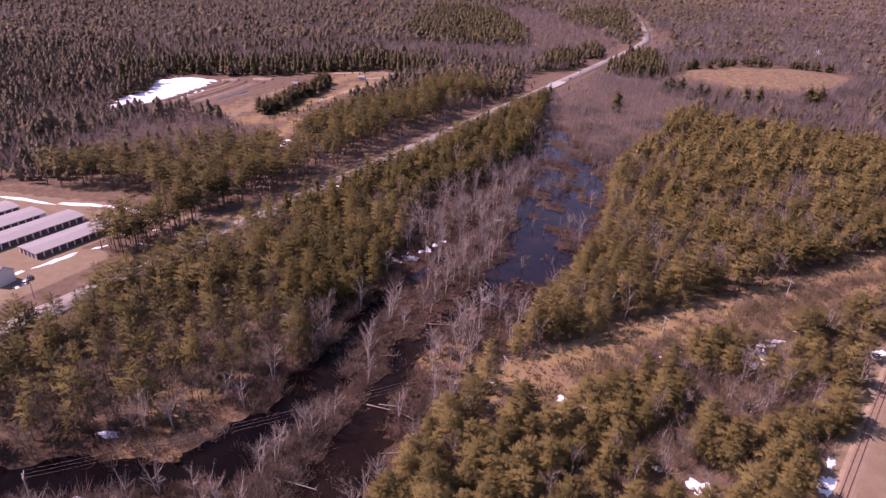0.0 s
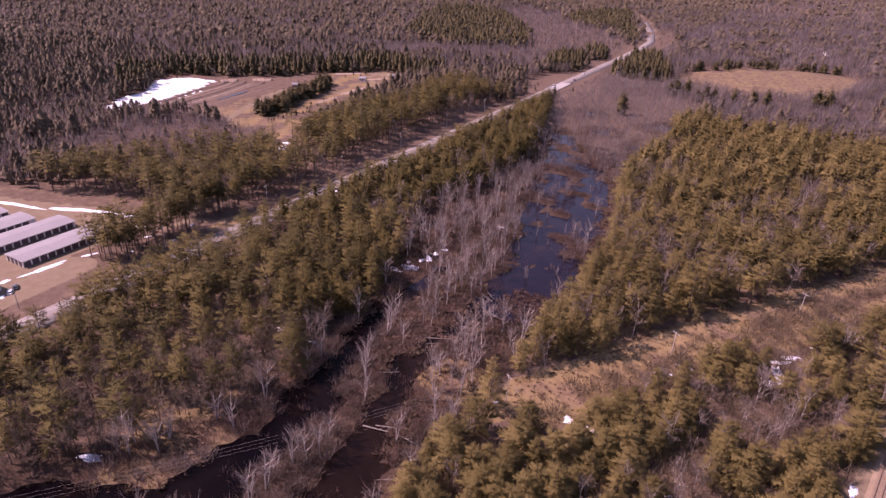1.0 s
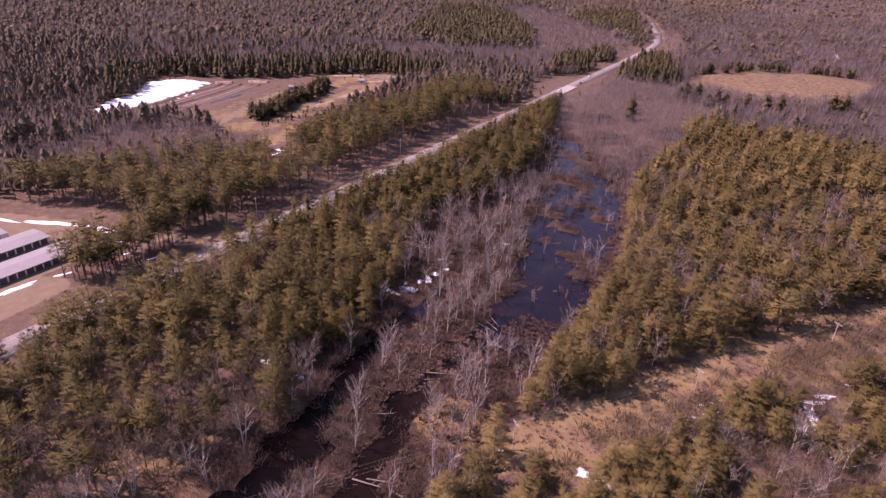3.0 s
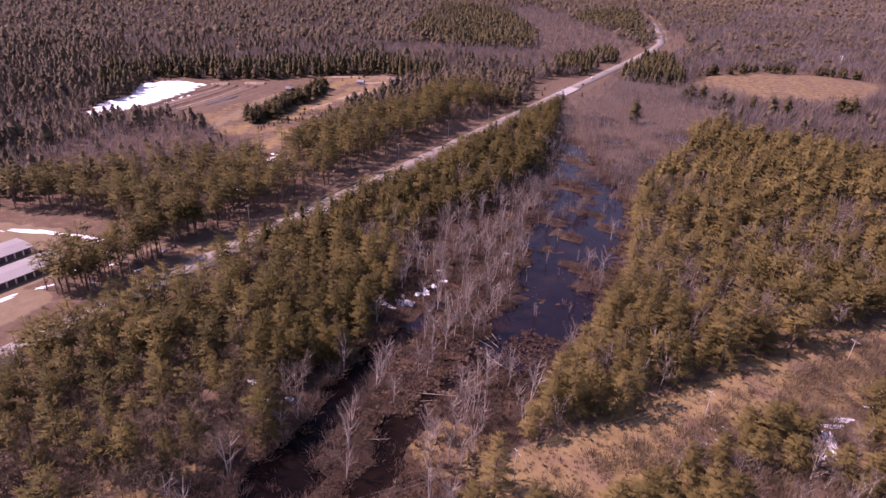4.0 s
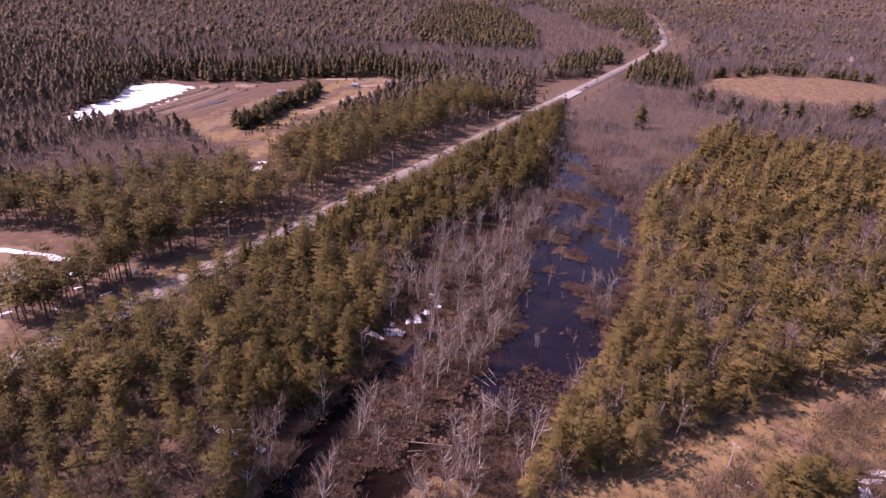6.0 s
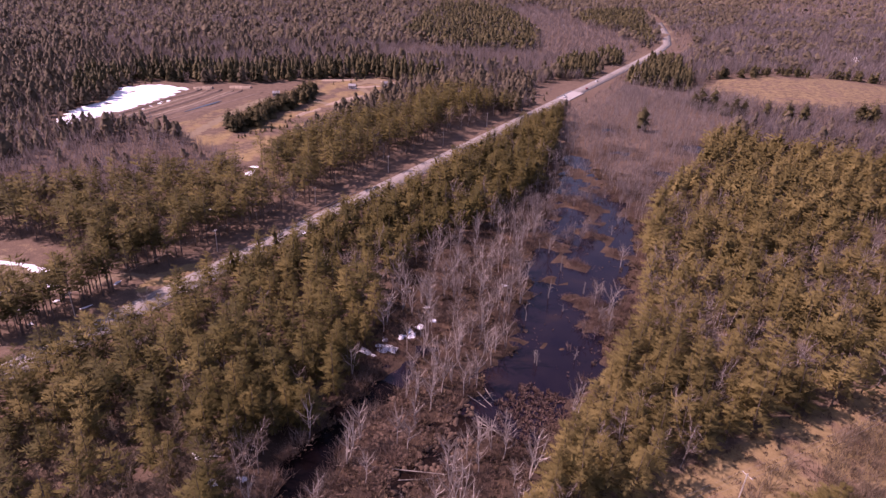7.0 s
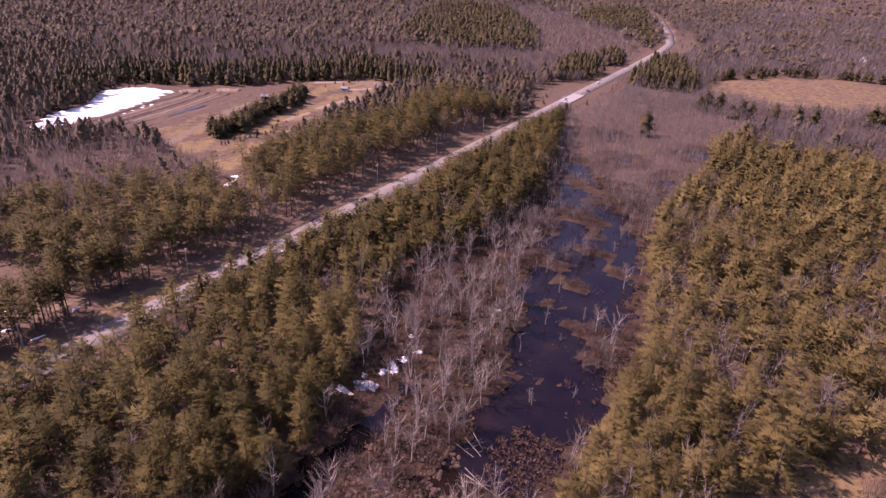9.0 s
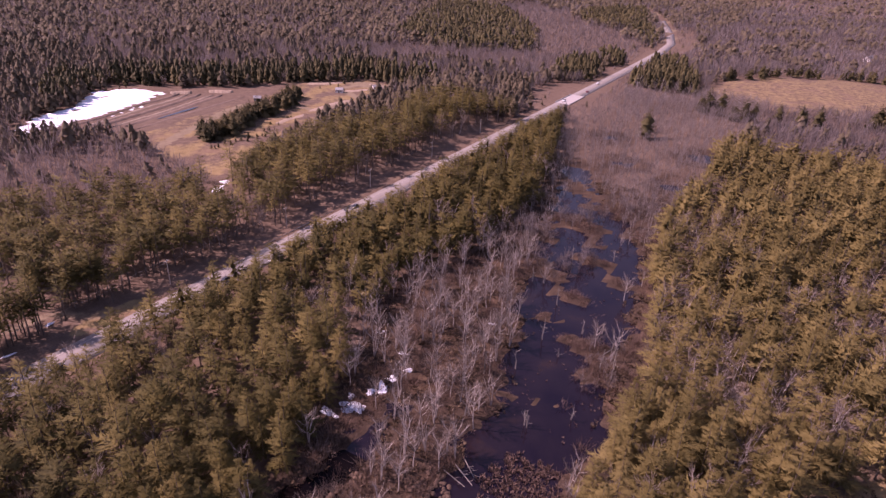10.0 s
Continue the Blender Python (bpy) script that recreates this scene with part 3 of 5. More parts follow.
def build_road():
    road = new("road", as_mesh("road", *ribbon(ROAD, -5.9, 5.9, 0.36, thick=0.35), ASPHALT))
    tagged(road, "sun-bleached two-lane asphalt road with wide shoulders", "road", kind="structure")
    for off in (-3.75, 3.63):
        part("edge_line", as_mesh("edge_line", *ribbon(ROAD, off, off + 0.14, 0.38), LINE), LINE, road, "worn white edge line")
    for off in (-0.22, 0.08):
        part("centre_line", as_mesh("centre_line", *ribbon(ROAD, off, off + 0.14, 0.38), YELLOW), YELLOW, road, "worn yellow centre line")


build_road()


def build_bridge():
    b = thing("road_bridge", pose(-212, 610, 0), "low concrete road bridge with pale deck and railings", "bridge")
    part("deck", box(-6.1, 6.1, -19, 19, 0.372, 0.44, 0.02), CONCRETE, b, "pale worn concrete deck")
    for s in (-1, 1):
        part("parapet", box(s * 6.3 - 0.18, s * 6.3 + 0.18, -19, 19, 0.30, 1.05, 0.04), CONCRETE, b)
        part("abutment", box(s * 6.3 - 0.2, s * 6.3 + 0.2, -12, -4, -1.6, 0.29, 0.03), CONCRETE, b)


# ---- fences, poles, wires, rails ----
def build_guardrail():
    g = thing("guardrail", pose(-219.6, 264, 0.1), "grey steel guardrail on posts beside the road", "guardrail")
    part("beam", box(-0.04, 0.04, 0, 44, 0.45, 0.76, 0.02), GALVANISED, g)
    post = from_bm("post", box(-0.16, -0.045, -0.08, 0.08, -0.3, 0.74), POLEWOOD)
    for k in range(12):
        part("post", post, POLEWOOD, g, at=pose(0, 1 + k * 3.8, 0))


def utility_pole(x, y, tall, turn, label, arm=2.4, light=False):
    z = float(height(x, y))
    p = thing("utility_pole", pose(x, y, z, 0, 0, turn), label, "pole")
    part("pole", rod((0, 0, -0.5), (0, 0, tall), 0.17, 0.11), POLEWOOD, p)
    beam = part("crossarm", box(-arm / 2, arm / 2, 0.12, 0.24, tall - 0.75, tall - 0.60, 0.01), POLEWOOD, p)
    for sx in (-0.92, 0.0, 0.92):
        part("insulator", rod((sx * arm / 2, 0.18, tall - 0.60), (sx * arm / 2, 0.18, tall - 0.35), 0.07, 0.05), CONCRETE, beam)
    for s in (-1, 1):
        part("brace", rod((s * arm * 0.32, 0.18, tall - 0.75), (0, 0.15, tall - 1.5), 0.03, 0.03, 5), GALVANISED, p)
    return p


def wires(ends, offsets, drop, label):
    """Cables from pole top to pole top, each a thing with one sagging span a part."""
    for off in offsets:
        w = thing("overhead_wire", pose(0, 0, 0), label, "power line", "overhead wires")
        for (x0, y0, z0), (x1, y1, z1) in zip(ends, ends[1:]):
            d = Vector((x1 - x0, y1 - y0, 0)).normalized()
            side = Vector((d.y, -d.x, 0)) * off
            pts = [(x0 + (x1 - x0) * s + side.x, y0 + (y1 - y0) * s + side.y, z0 + (z1 - z0) * s - drop * 4 * s * (1 - s)) for s in np.linspace(0, 1, 13)]
            part("span", soup("span", limb_tris(pts, [0.016] * 13, 3), WIRE), WIRE, w)


def build_lines():
    white = "weathered wooden utility pole with pale crossarm in the grassy clearing"
    row = [(-134, 46, 10.0), (-57.5, 149, 10.0), (-19.6, 200.5, 10.0), (17.3, 258, 9.4), (56, 318, 10.0), (96, 378, 10.0)]
    for x, y, tall in row:
        utility_pole(x, y, tall, -34, white, 3.0)
    wires([(x, y, tall - 0.35 + float(height(x, y))) for x, y, tall in row], (-1.3, 0.0, 1.3), 1.6, "thin grey power cable strung between wooden poles")
    road = [(-224.5, y) for y in (99, 160, 221, 282, 344, 405.5, 468, 530)]
    for x, y in road:
        utility_pole(x, y, 10.2, 90, "grey wooden roadside utility pole with crossarm", 2.4)
    wires([(x, y, 9.8 + float(height(x, y))) for x, y in road], (-1.0, 1.0), 0.9, "thin grey cable strung along the road")


def build_railway():
    x0, y0, k = RAIL
    turn = -math.degrees(math.atan(k))
    track = thing("railway_track", pose(x0, y0, 0.1, 0, 0, turn), "single rusty railway track on sandy gravel bed", "railway", kind="structure")
    bm = bmesh.new()
    prof = [(-2.6, 0.0), (-1.6, 0.30), (1.6, 0.30), (2.6, 0.0)]
    rows = [[bm.verts.new((px, py, pz)) for px, pz in prof] for py in range(-140, 341, 8)]
    for a, b in zip(rows, rows[1:]):
        for i in range(3):
            bm.faces.new((a[i], a[i + 1], b[i + 1], b[i]))
    part("ballast", bm, GRAVEL, track, "sandy gravel ballast")
    for s in (-1, 1):
        part("rail", box(s * 0.755 - 0.045, s * 0.755 + 0.045, -140, 340, 0.42, 0.58, 0.012), STEEL, track, "rusty steel rail")
    tie = from_bm("tie", box(-1.3, 1.3, -0.13, 0.13, 0.26, 0.42, 0.015), TIEWOOD)
    rng = random.Random(4)
    for i in range(-72, 210):
        part("tie", tie, TIEWOOD, track, at=pose(rng.uniform(-0.05, 0.05), i * 0.62, 0, 0, 0, rng.uniform(-1.5, 1.5)))


# ---- buildings and vehicles ----
def storage_shed(x, y0, y1):
    """A long low row of lockups, 12 m deep, doors on both long sides."""
    n = int((y1 - y0) // 3.3)
    s = thing("storage_shed", pose(x, y0, 0), "long low self-storage building with pale metal roof and dark doors", "shed", "storage sheds")
    ln = y1 - y0
    part("wall", box(-6, 6, 0, ln, 0, 2.6), SIDING, s)
    bm = bmesh.new()
    prof = [(-6.4, 2.62), (-6.4, 2.74), (0, 3.25), (6.4, 2.74), (6.4, 2.62)]
    a, b = [[bm.verts.new((px, py, pz)) for px, pz in prof] for py in (-0.4, ln + 0.4)]
    for i in range(5):
        bm.faces.new((a[i], b[i], b[(i + 1) % 5], a[(i + 1) % 5]))
    bm.faces.new(a[::-1])
    bm.faces.new(b)
    part("roof", bm, ROOFING, s, "pale grey metal roof")
    door = from_bm("door", box(6.005, 6.05, 0.3, 2.95, 0.02, 2.3, 0.01), DOORSKIN)
    for k in range(n):
        part("door", door, DOORSKIN, s, at=pose(0, k * 3.3 + 0.1, 0))
        part("door", door, DOORSKIN, s, at=pose(0, k * 3.3 + 3.3, 0, 0, 0, 180))
    end = from_bm("door", box(-1.0, 1.0, -0.05, -0.005, 0.02, 2.2, 0.01), DOORSKIN)
    for k in range(4):
        part("door", end, DOORSKIN, s, at=pose(-4.2 + k * 2.8, 0, 0))
    return s


def house(x, y, turn, w, d, tall, walls, label, roofmat=None, name="house"):
    z = float(height(x, y))
    h = thing(name, pose(x, y, z, 0, 0, turn), label, "house")
    part("wall", box(-w / 2, w / 2, -d / 2, d / 2, -0.3, tall), walls, h)
    rise = d * 0.36
    bm = bmesh.new()
    prof = [(-d / 2 - 0.4, tall - 0.15), (0, tall + rise), (d / 2 + 0.4, tall - 0.15), (d / 2 + 0.4, tall - 0.4), (0, tall + rise - 0.25), (-d / 2 - 0.4, tall - 0.4)]
    a, b = [[bm.verts.new((px, py, pz)) for py, pz in prof] for px in (-w / 2 - 0.3, w / 2 + 0.3)]
    for i in range(6):
        bm.faces.new((a[i], a[(i + 1) % 6], b[(i + 1) % 6], b[i]))
    bm.faces.new(a[::-1])
    bm.faces.new(b)
    part("roof", bm, roofmat or SHINGLE, h)
    for sx in (-1, 1):
        bm = bmesh.new()
        v = [bm.verts.new((sx * (w / 2 - 0.02), py, pz)) for py, pz in ((-d / 2, tall), (d / 2, tall), (0, tall + rise - 0.25))]
        bm.faces.new(v)
        part("gable", bm, walls, h)
    for fx in (-0.28, 0.0, 0.28):
        for level in range(max(1, int(tall // 2.6))):
            for sy in (-1, 1):
                if fx == 0 and level == 0:
                    continue
                win = part("window", box(fx * w - 0.55, fx * w + 0.55, sy * (d / 2 + 0.03) - 0.04, sy * (d / 2 + 0.03) + 0.04, 0.9 + level * 2.6, 2.2 + level * 2.6), SIDING, h)
                part("pane", box(fx * w - 0.45, fx * w + 0.45, sy * (d / 2 + 0.075) - 0.01, sy * (d / 2 + 0.075) + 0.01, 1.0 + level * 2.6, 2.1 + level * 2.6), GLASS, win)
    part("door", box(-0.5, 0.5, -d / 2 - 0.06, -d / 2 - 0.005, 0, 2.1, 0.01), DOORSKIN, h)
    return h


def car(x, y, turn, paint, label, z=0.38, tall=1.0):
    c = thing("car", pose(x, y, z, 0, 0, turn), label, "car", "vehicles")
    bm = bmesh.new()
    prof = [(-2.2, 0.35), (-2.2, 0.85), (-1.9, 0.95), (0.95, 0.95), (2.1, 0.78), (2.2, 0.35)]
    a, b = [[bm.verts.new((sx, py, pz * tall)) for py, pz in prof] for sx in (-0.88, 0.88)]
    for i in range(6):
        bm.faces.new((a[i], a[(i + 1) % 6], b[(i + 1) % 6], b[i]))
    bm.faces.new(a[::-1])
    bm.faces.new(b)
    bmesh.ops.bevel(bm, geom=bm.edges[:], offset=0.06, segments=1, affect="EDGES")
    part("body", bm, paint, c)
    bm = bmesh.new()
    low = [bm.verts.new(p) for p in ((-0.82, -1.85, 0.94 * tall), (0.82, -1.85, 0.94 * tall), (0.82, 1.0, 0.94 * tall), (-0.82, 1.0, 0.94 * tall))]
    top = [bm.verts.new(p) for p in ((-0.66, -1.35, 1.40 * tall), (0.66, -1.35, 1.40 * tall), (0.66, 0.25, 1.40 * tall), (-0.66, 0.25, 1.40 * tall))]
    for i in range(4):
        bm.faces.new((low[i], low[(i + 1) % 4], top[(i + 1) % 4], top[i]))
    part("windows", bm, GLASS, c, "dark tinted windows")
    part("roof", box(-0.69, 0.69, -1.38, 0.28, 1.40 * tall, 1.46 * tall, 0.02), paint, c)
    for sx in (-1, 1):
        for sy in (-1.35, 1.35):
            w = part("wheel", rod((sx * 0.68, sy, 0.32), (sx * 0.92, sy, 0.32), 0.32, 0.32, 14), RUBBER, c)
            part("rim", rod((sx * 0.90, sy, 0.32), (sx * 0.935, sy, 0.32), 0.19, 0.19, 10), GALVANISED, w)
        part("headlight", box(sx * 0.62 - 0.17, sx * 0.62 + 0.17, 2.16, 2.235, 0.58, 0.74), LAMPGLASS, c)
    return c


# ---- snow and dead wood ----
def snow_patch(x, y, rx, ry, turn, seed, label="thin patch of old snow on the ground", thick=0.16):
    rng = np.random.default_rng(seed)
    n, rings = 40, 6
    ang = np.arange(n) * 2 * np.pi / n
    ph = rng.uniform(0, 6.28, 5)
    edge = 1 + 0.20 * np.sin(2 * ang + ph[0]) + 0.16 * np.sin(3 * ang + ph[1]) + 0.12 * np.sin(5 * ang + ph[2]) + 0.09 * np.sin(9 * ang + ph[3]) + 0.06 * np.sin(13 * ang + ph[4])
    c, s = math.cos(radians(turn)), math.sin(radians(turn))
    verts = []
    for k in range(1, rings + 1):
        f = k / rings
        lx, ly = rx * edge * f * np.cos(ang), ry * edge * f * np.sin(ang)
        wx, wy = x + c * lx - s * ly, y + s * lx + c * ly
        wz = height(wx, wy) + thick * (1.15 - f ** 3) * (1 + 0.3 * waves(wx, wy, 5, seed)) - (0.12 if k == rings else 0)
        verts += list(np.stack([wx, wy, wz], 1))
    mid = len(verts)
    verts.append((x, y, float(height(x, y)) + thick * 1.2))
    tri = [(mid, k, (k + 1) % n) for k in range(n)]
    for r in range(rings - 1):
        for k in range(n):
            a, b, d, e = r * n + k, r * n + (k + 1) % n, (r + 1) * n + (k + 1) % n, (r + 1) * n + k
            tri += [(a, e, d), (a, d, b)]
    ob = new("snow_patch", as_mesh("snow_patch", np.array(verts), tri, SNOW, smooth=True))
    return tagged(ob, label, "snow", "snow patches")


def fallen_log(x, y, ln, turn, r, seed, tilt=2.0, label="bleached fallen tree trunk with broken branches"):
    rng = random.Random(seed)
    z = max(float(height(x, y)), -1.0) + r * 0.7
    g = thing("fallen_log", pose(x, y, z, 0, -tilt, turn), label, "log", "fallen logs")
    part("trunk", rod((0, 0, 0), (ln, 0, 0), r, r * 0.45, 7), DEADWOOD, g)
    for _ in range(5):
        s = rng.uniform(0.35, 0.95) * ln
        part("branch", rod((s, 0, 0), (s + rng.uniform(0.5, 1.6), rng.choice((-1, 1)) * rng.uniform(0.6, 1.6), rng.uniform(0.1, 1.2)), r * 0.35, 0.02, 5), DEADWOOD, g)
    return g


def snag(x, y, tall, seed, lean=0.05, label="dead bleached tree standing in the flooded marsh"):
    rng = np.random.default_rng(seed)
    z = max(float(height(x, y)), -1.6)
    g = thing("dead_tree", pose(x, y, z - 0.3), label, "dead tree", "dead standing trees")
    d = rng.normal(0, lean, 2)
    zs = np.linspace(0, 1, 5)
    bend = rng.normal(0, 0.02, (5, 2)) * tall
    bend[0] = 0
    stem = np.column_stack([d[0] * tall * zs + bend[:, 0], d[1] * tall * zs + bend[:, 1], zs * tall])
    part("trunk", soup("trunk", limb_tris(stem, 0.20 * (1 - 0.75 * zs) + 0.02, 5), DEADWOOD), DEADWOOD, g)
    for k in range(7):
        u = rng.uniform(0.35, 0.95)
        foot = np.array([np.interp(u, zs, stem[:, 0]), np.interp(u, zs, stem[:, 1]), u * tall])
        az = rng.uniform(0, 6.28)
        ln = rng.uniform(0.8, 2.4) * (1.2 - 0.5 * u)
        tip = foot + np.array([math.cos(az) * ln, math.sin(az) * ln, ln * rng.uniform(-0.1, 0.9)])
        part("branch", soup("branch", limb_tris([foot, (foot + tip) / 2 + rng.normal(0, 0.1, 3), tip], [0.075, 0.05, 0.02], 3), DEADWOOD), DEADWOOD, g)
    return g


build_bridge()
build_guardrail()
build_lines()
build_railway()
for sx, sy0, sy1 in ((-260.2, 117, 154), (-280.8, 88, 151.5), (-297.8, 88, 143.5), (-314.8, 88, 141)):
    storage_shed(sx, sy0, sy1)
house(-247.5, 99, 8, 9, 7, 5.2, SIDING, "white two-storey house with grey shingled roof beside the yard")
house(-402, 439, 40, 5.4, 4, 2.3, CONCRETE, "small pale hut beside a field track", ROOFING, "hut")
house(-505, 1470, 20, 14, 9, 5.0, SIDING, "distant white house among trees")
house(16, 1090, 70, 16, 9, 4.0, SIDING, "distant white house among bare trees")
car(-240.5, 106.5, 60, CARPAINT[0], "dark car parked beside the house", 0.02)
car(-238.5, 103.5, 55, CARPAINT[1], "white car parked beside the house", 0.02)
car(-209.9, 234.5, 0, CARPAINT[0], "dark car with headlights facing along the road")
car(-209.8, 170, 0, CARPAINT[0], "black car on the bleached road")
car(-214.3, 318, 180, CARPAINT[0], "dark car on the bleached road between pines")
car(-209.8, 548, 0, CARPAINT[2], "silver car near the road bridge")
car(-214.1, 600, 180, CARPAINT[1], "white van on the road bridge", tall=1.35)
car(-209.9, 648, 0, CARPAINT[3], "dark red car beyond the road bridge")
car(-214.2, 690, 180, CARPAINT[1], "white car beyond the road bridge")

for i, (px, py, rx, ry, rz) in enumerate((
        (-126, 222, 2.2, 1.3, 20), (-127.5, 214, 2.0, 1.2, 60), (-128, 206, 3.6, 2.4, 10), (-132, 200, 2.6, 1.6, 0), (-124, 228, 1.8, 1.0, 30), (-131, 209, 1.5, 1.1, 0), (-130, 234, 1.4, 0.9, 0),
        (-131, 136, 2.2, 1.0, 20), (-126, 141, 1.5, 0.8, 0), (-140, 70, 3.4, 1.4, 30), (-136, 55, 3.5, 1.2, 10), (-128, 52, 3.0, 1.0, 20),
        (13.5, 219, 3.6, 1.2, 30), (11, 204, 2.6, 2.0, 60), (14, 198, 2.2, 1.6, 0), (4, 137, 3.2, 3.0, 80), (33, 156, 2.4, 5.0, -10), (34, 166, 1.3, 2.4, 0), (14, 208, 1.6, 3.4, 10), (49, 235, 2.0, 3.5, -10), (5, 166, 1.2, 2.4, 60), (-126, 217, 1.8, 2.6, 30), (-129, 205, 3.2, 2.0, 40), (-139, 141, 4.0, 1.4, 30), (-143, 240, 2.4, 1.2, 10),
        (40.5, 196, 1.4, 2.4, -10), (47.5, 234, 1.6, 3.4, -10), (-35.5, 150, 1.6, 1.0, 30), (-39, 152, 1.4, 0.8, 0), (-31, 146, 1.0, 0.8, 0), (4, 160, 1.8, 1.1, 0), (-38, 151, 2.2, 1.3, 30), (-30, 151, 2.4, 1.5, -10), (-24, 146, 1.8, 1.0, 20), (-18, 135, 1.6, 2.0, 0), (-16, 132, 1.4, 1.0, 0), (19, 147, 1.6, 0.9, 0),
        (-16.5, 197, 0.9, 0.5, 10), (-13.5, 199.5, 1.3, 0.5, -20), (-12, 197, 0.6, 1.1, 10), (-15, 193, 0.5, 0.4, 0), (-17.5, 190, 0.8, 0.5, 0), (-60, 147, 0.8, 0.6, 20),
        (-247, 121, 1.6, 9, -8), (-249, 106, 1.4, 3, 0), (-238, 100, 2.0, 1.0, 0), (-244, 138, 1.0, 3.0, -20),
        (-322, 150, 1.6, 17, -72), (-290, 164, 2.2, 16, -66), (-268, 172, 2.0, 8, -70),
        (-114, 266, 1.6, 0.8, 20), (-284, 296, 2.6, 5.0, 10), (-289, 305, 2.2, 3.0, -30), (-207, 256, 1.5, 2.0, 0), (-262, 250, 2, 1.2, 0), (13, 212, 1.6, 4.5, 12), (16, 224, 3.4, 1.4, 30), (25, 236, 3.0, 1.0, 20), (-27, 139, 2.0, 1.0, 30), (-22, 128, 1.8, 2.2, 0), (-7, 138, 1.4, 1.0, 0), (-246, 152, 2.2, 0.8, 20), (-240, 163, 1.6, 0.7, 50), (-252, 168, 2.6, 0.8, 30), (-228, 166, 0.5, 2.4, -10), (-234, 182, 0.8, 1.6, 0), (-233, 150, 1.2, 0.6, 0))):
    snow_patch(px, py, rx, ry, rz, 100 + i)


def snow_sheet(poly, step, thick, seed, label):
    """A broad sheet of snow with a ragged edge and bare spots, on the ground within a ring of places."""
    px, py = [p[0] for p in poly], [p[1] for p in poly]
    xs, ys = np.arange(min(px) - 4, max(px) + 4, step), np.arange(min(py) - 4, max(py) + 4, step)
    gx, gy = np.meshgrid(xs, ys)
    wx, wy = gx + 2.2 * waves(gx, gy, 14, seed), gy + 2.2 * waves(gx, gy, 11, seed + 1)
    cell = inside(wx, wy, poly) & (waves(gx, gy, 9, seed + 2) + 0.6 * waves(gx, gy, 30, seed + 3) > -2.0)
    keep = cell[:-1, :-1] & cell[1:, :-1] & cell[:-1, 1:] & cell[1:, 1:]
    around = np.zeros(cell.shape, int)
    for a, b in ((0, 0), (0, 1), (1, 0), (1, 1)):
        around[a:a + keep.shape[0], b:b + keep.shape[1]] += keep
    z = height(gx, gy) + np.where(around == 4, thick * (1 + 0.35 * waves(gx, gy, 8, seed + 4)), -0.05)
    n = np.arange(gx.size).reshape(gx.shape)
    faces = np.stack([n[:-1, :-1][keep], n[:-1, 1:][keep], n[1:, 1:][keep], n[1:, :-1][keep]], 1)
    used, back = np.unique(faces, return_inverse=True)
    me = as_mesh("snow_patch", np.stack([gx, gy, z], -1).reshape(-1, 3)[used], back.reshape(-1, 4), SNOW, smooth=True)
    return tagged(new("snow_patch", me), label, "snow", "snow patches")


snow_sheet([(-438, 286), (-458, 290), (-473, 309), (-486, 345), (-516, 378), (-503, 402), (-470, 412), (-455, 375), (-447, 335), (-441, 300)], 1.5, 0.3, 90, "broad sheet of old snow at the field edge")
snow_sheet([(-437, 318), (-441, 318), (-446, 345), (-452, 376), (-449, 376), (-443, 345)], 0.9, 0.2, 95, "long strip of old snow on the field")

for i, (lx, ly, ln, turn, r) in enumerate(((-88, 118, 8, 10, 0.24), (-85, 120, 7, 18, 0.2), (-77.5, 120, 7, -8, 0.22), (-91, 82, 13, 8, 0.2), (-93, 203, 8, -30, 0.18), (-95, 200, 8, -18, 0.15), (-92, 206, 7, -42, 0.14),
                                           (-97, 164, 14, 20, 0.18), (-94, 162, 9, 34, 0.13), (-87, 192, 12, -12, 0.17), (-88, 194, 9, -26, 0.13), (-86, 190, 7, 14, 0.12), (-58, 157, 3.2, -45, 0.16), (-98, 140, 6, 30, 0.15), (-100, 97, 7, -50, 0.16), (-73, 104, 5, 30, 0.14),
                                           (-76, 270, 10, 70, 0.2), (-110, 262, 6, 20, 0.15))):
    fallen_log(lx, ly, ln, turn, r, i, 3 + i % 4)
for i, (tx, ty, tall) in enumerate(((-83.1, 226, 7), (-84.2, 226.5, 6), (-74, 262, 9), (-71, 266, 8), (-70, 259, 7), (-88, 262, 4), (-96, 268, 9), (-100, 292, 8), (-80, 283, 5),
                                    (-86, 279, 6), (-115, 303, 8), (-108, 330, 7), (-93, 340, 6), (-120, 372, 8), (-100, 383, 7), (-74, 236, 5), (-97, 248, 8), (-104, 240, 9), (-99, 221, 9))):
    snag(tx, ty, tall, 40 + i, 0.06)


# ---- woods ----
MEADOW = [(-599, 1423), (-451, 1292), (-397, 1169), (-304, 1082), (-236, 960), (-238, 828), (-303, 839), (-333, 807), (-385, 947), (-564, 1209), (-604, 1318)]
GLADE = [(-486, 695), (-465, 766), (-405, 732), (-333, 807), (-303, 839), (-277, 790), (-279, 744), (-250, 676), (-285, 690), (-379, 680), (-392, 668), (-438, 636)]
THICK = ([(-684, 1196), (-564, 1209), (-385, 947), (-333, 807), (-418, 746), (-520, 800)], [(-280, 744), (-250, 674), (-224, 695), (-226, 745), (-249, 793)], [(-262, 834), (-249, 793), (-222, 798), (-233, 858)],
         [(-272, 1120), (-240, 1043), (-226, 953), (-300, 1090), (-397, 1169), (-434, 1245), (-406, 1433), (-360, 1432)], [(-196, 830), (-188, 690), (-164, 668), (-130, 666), (-120, 676), (-146, 789), (-172, 850), (-188, 870)])
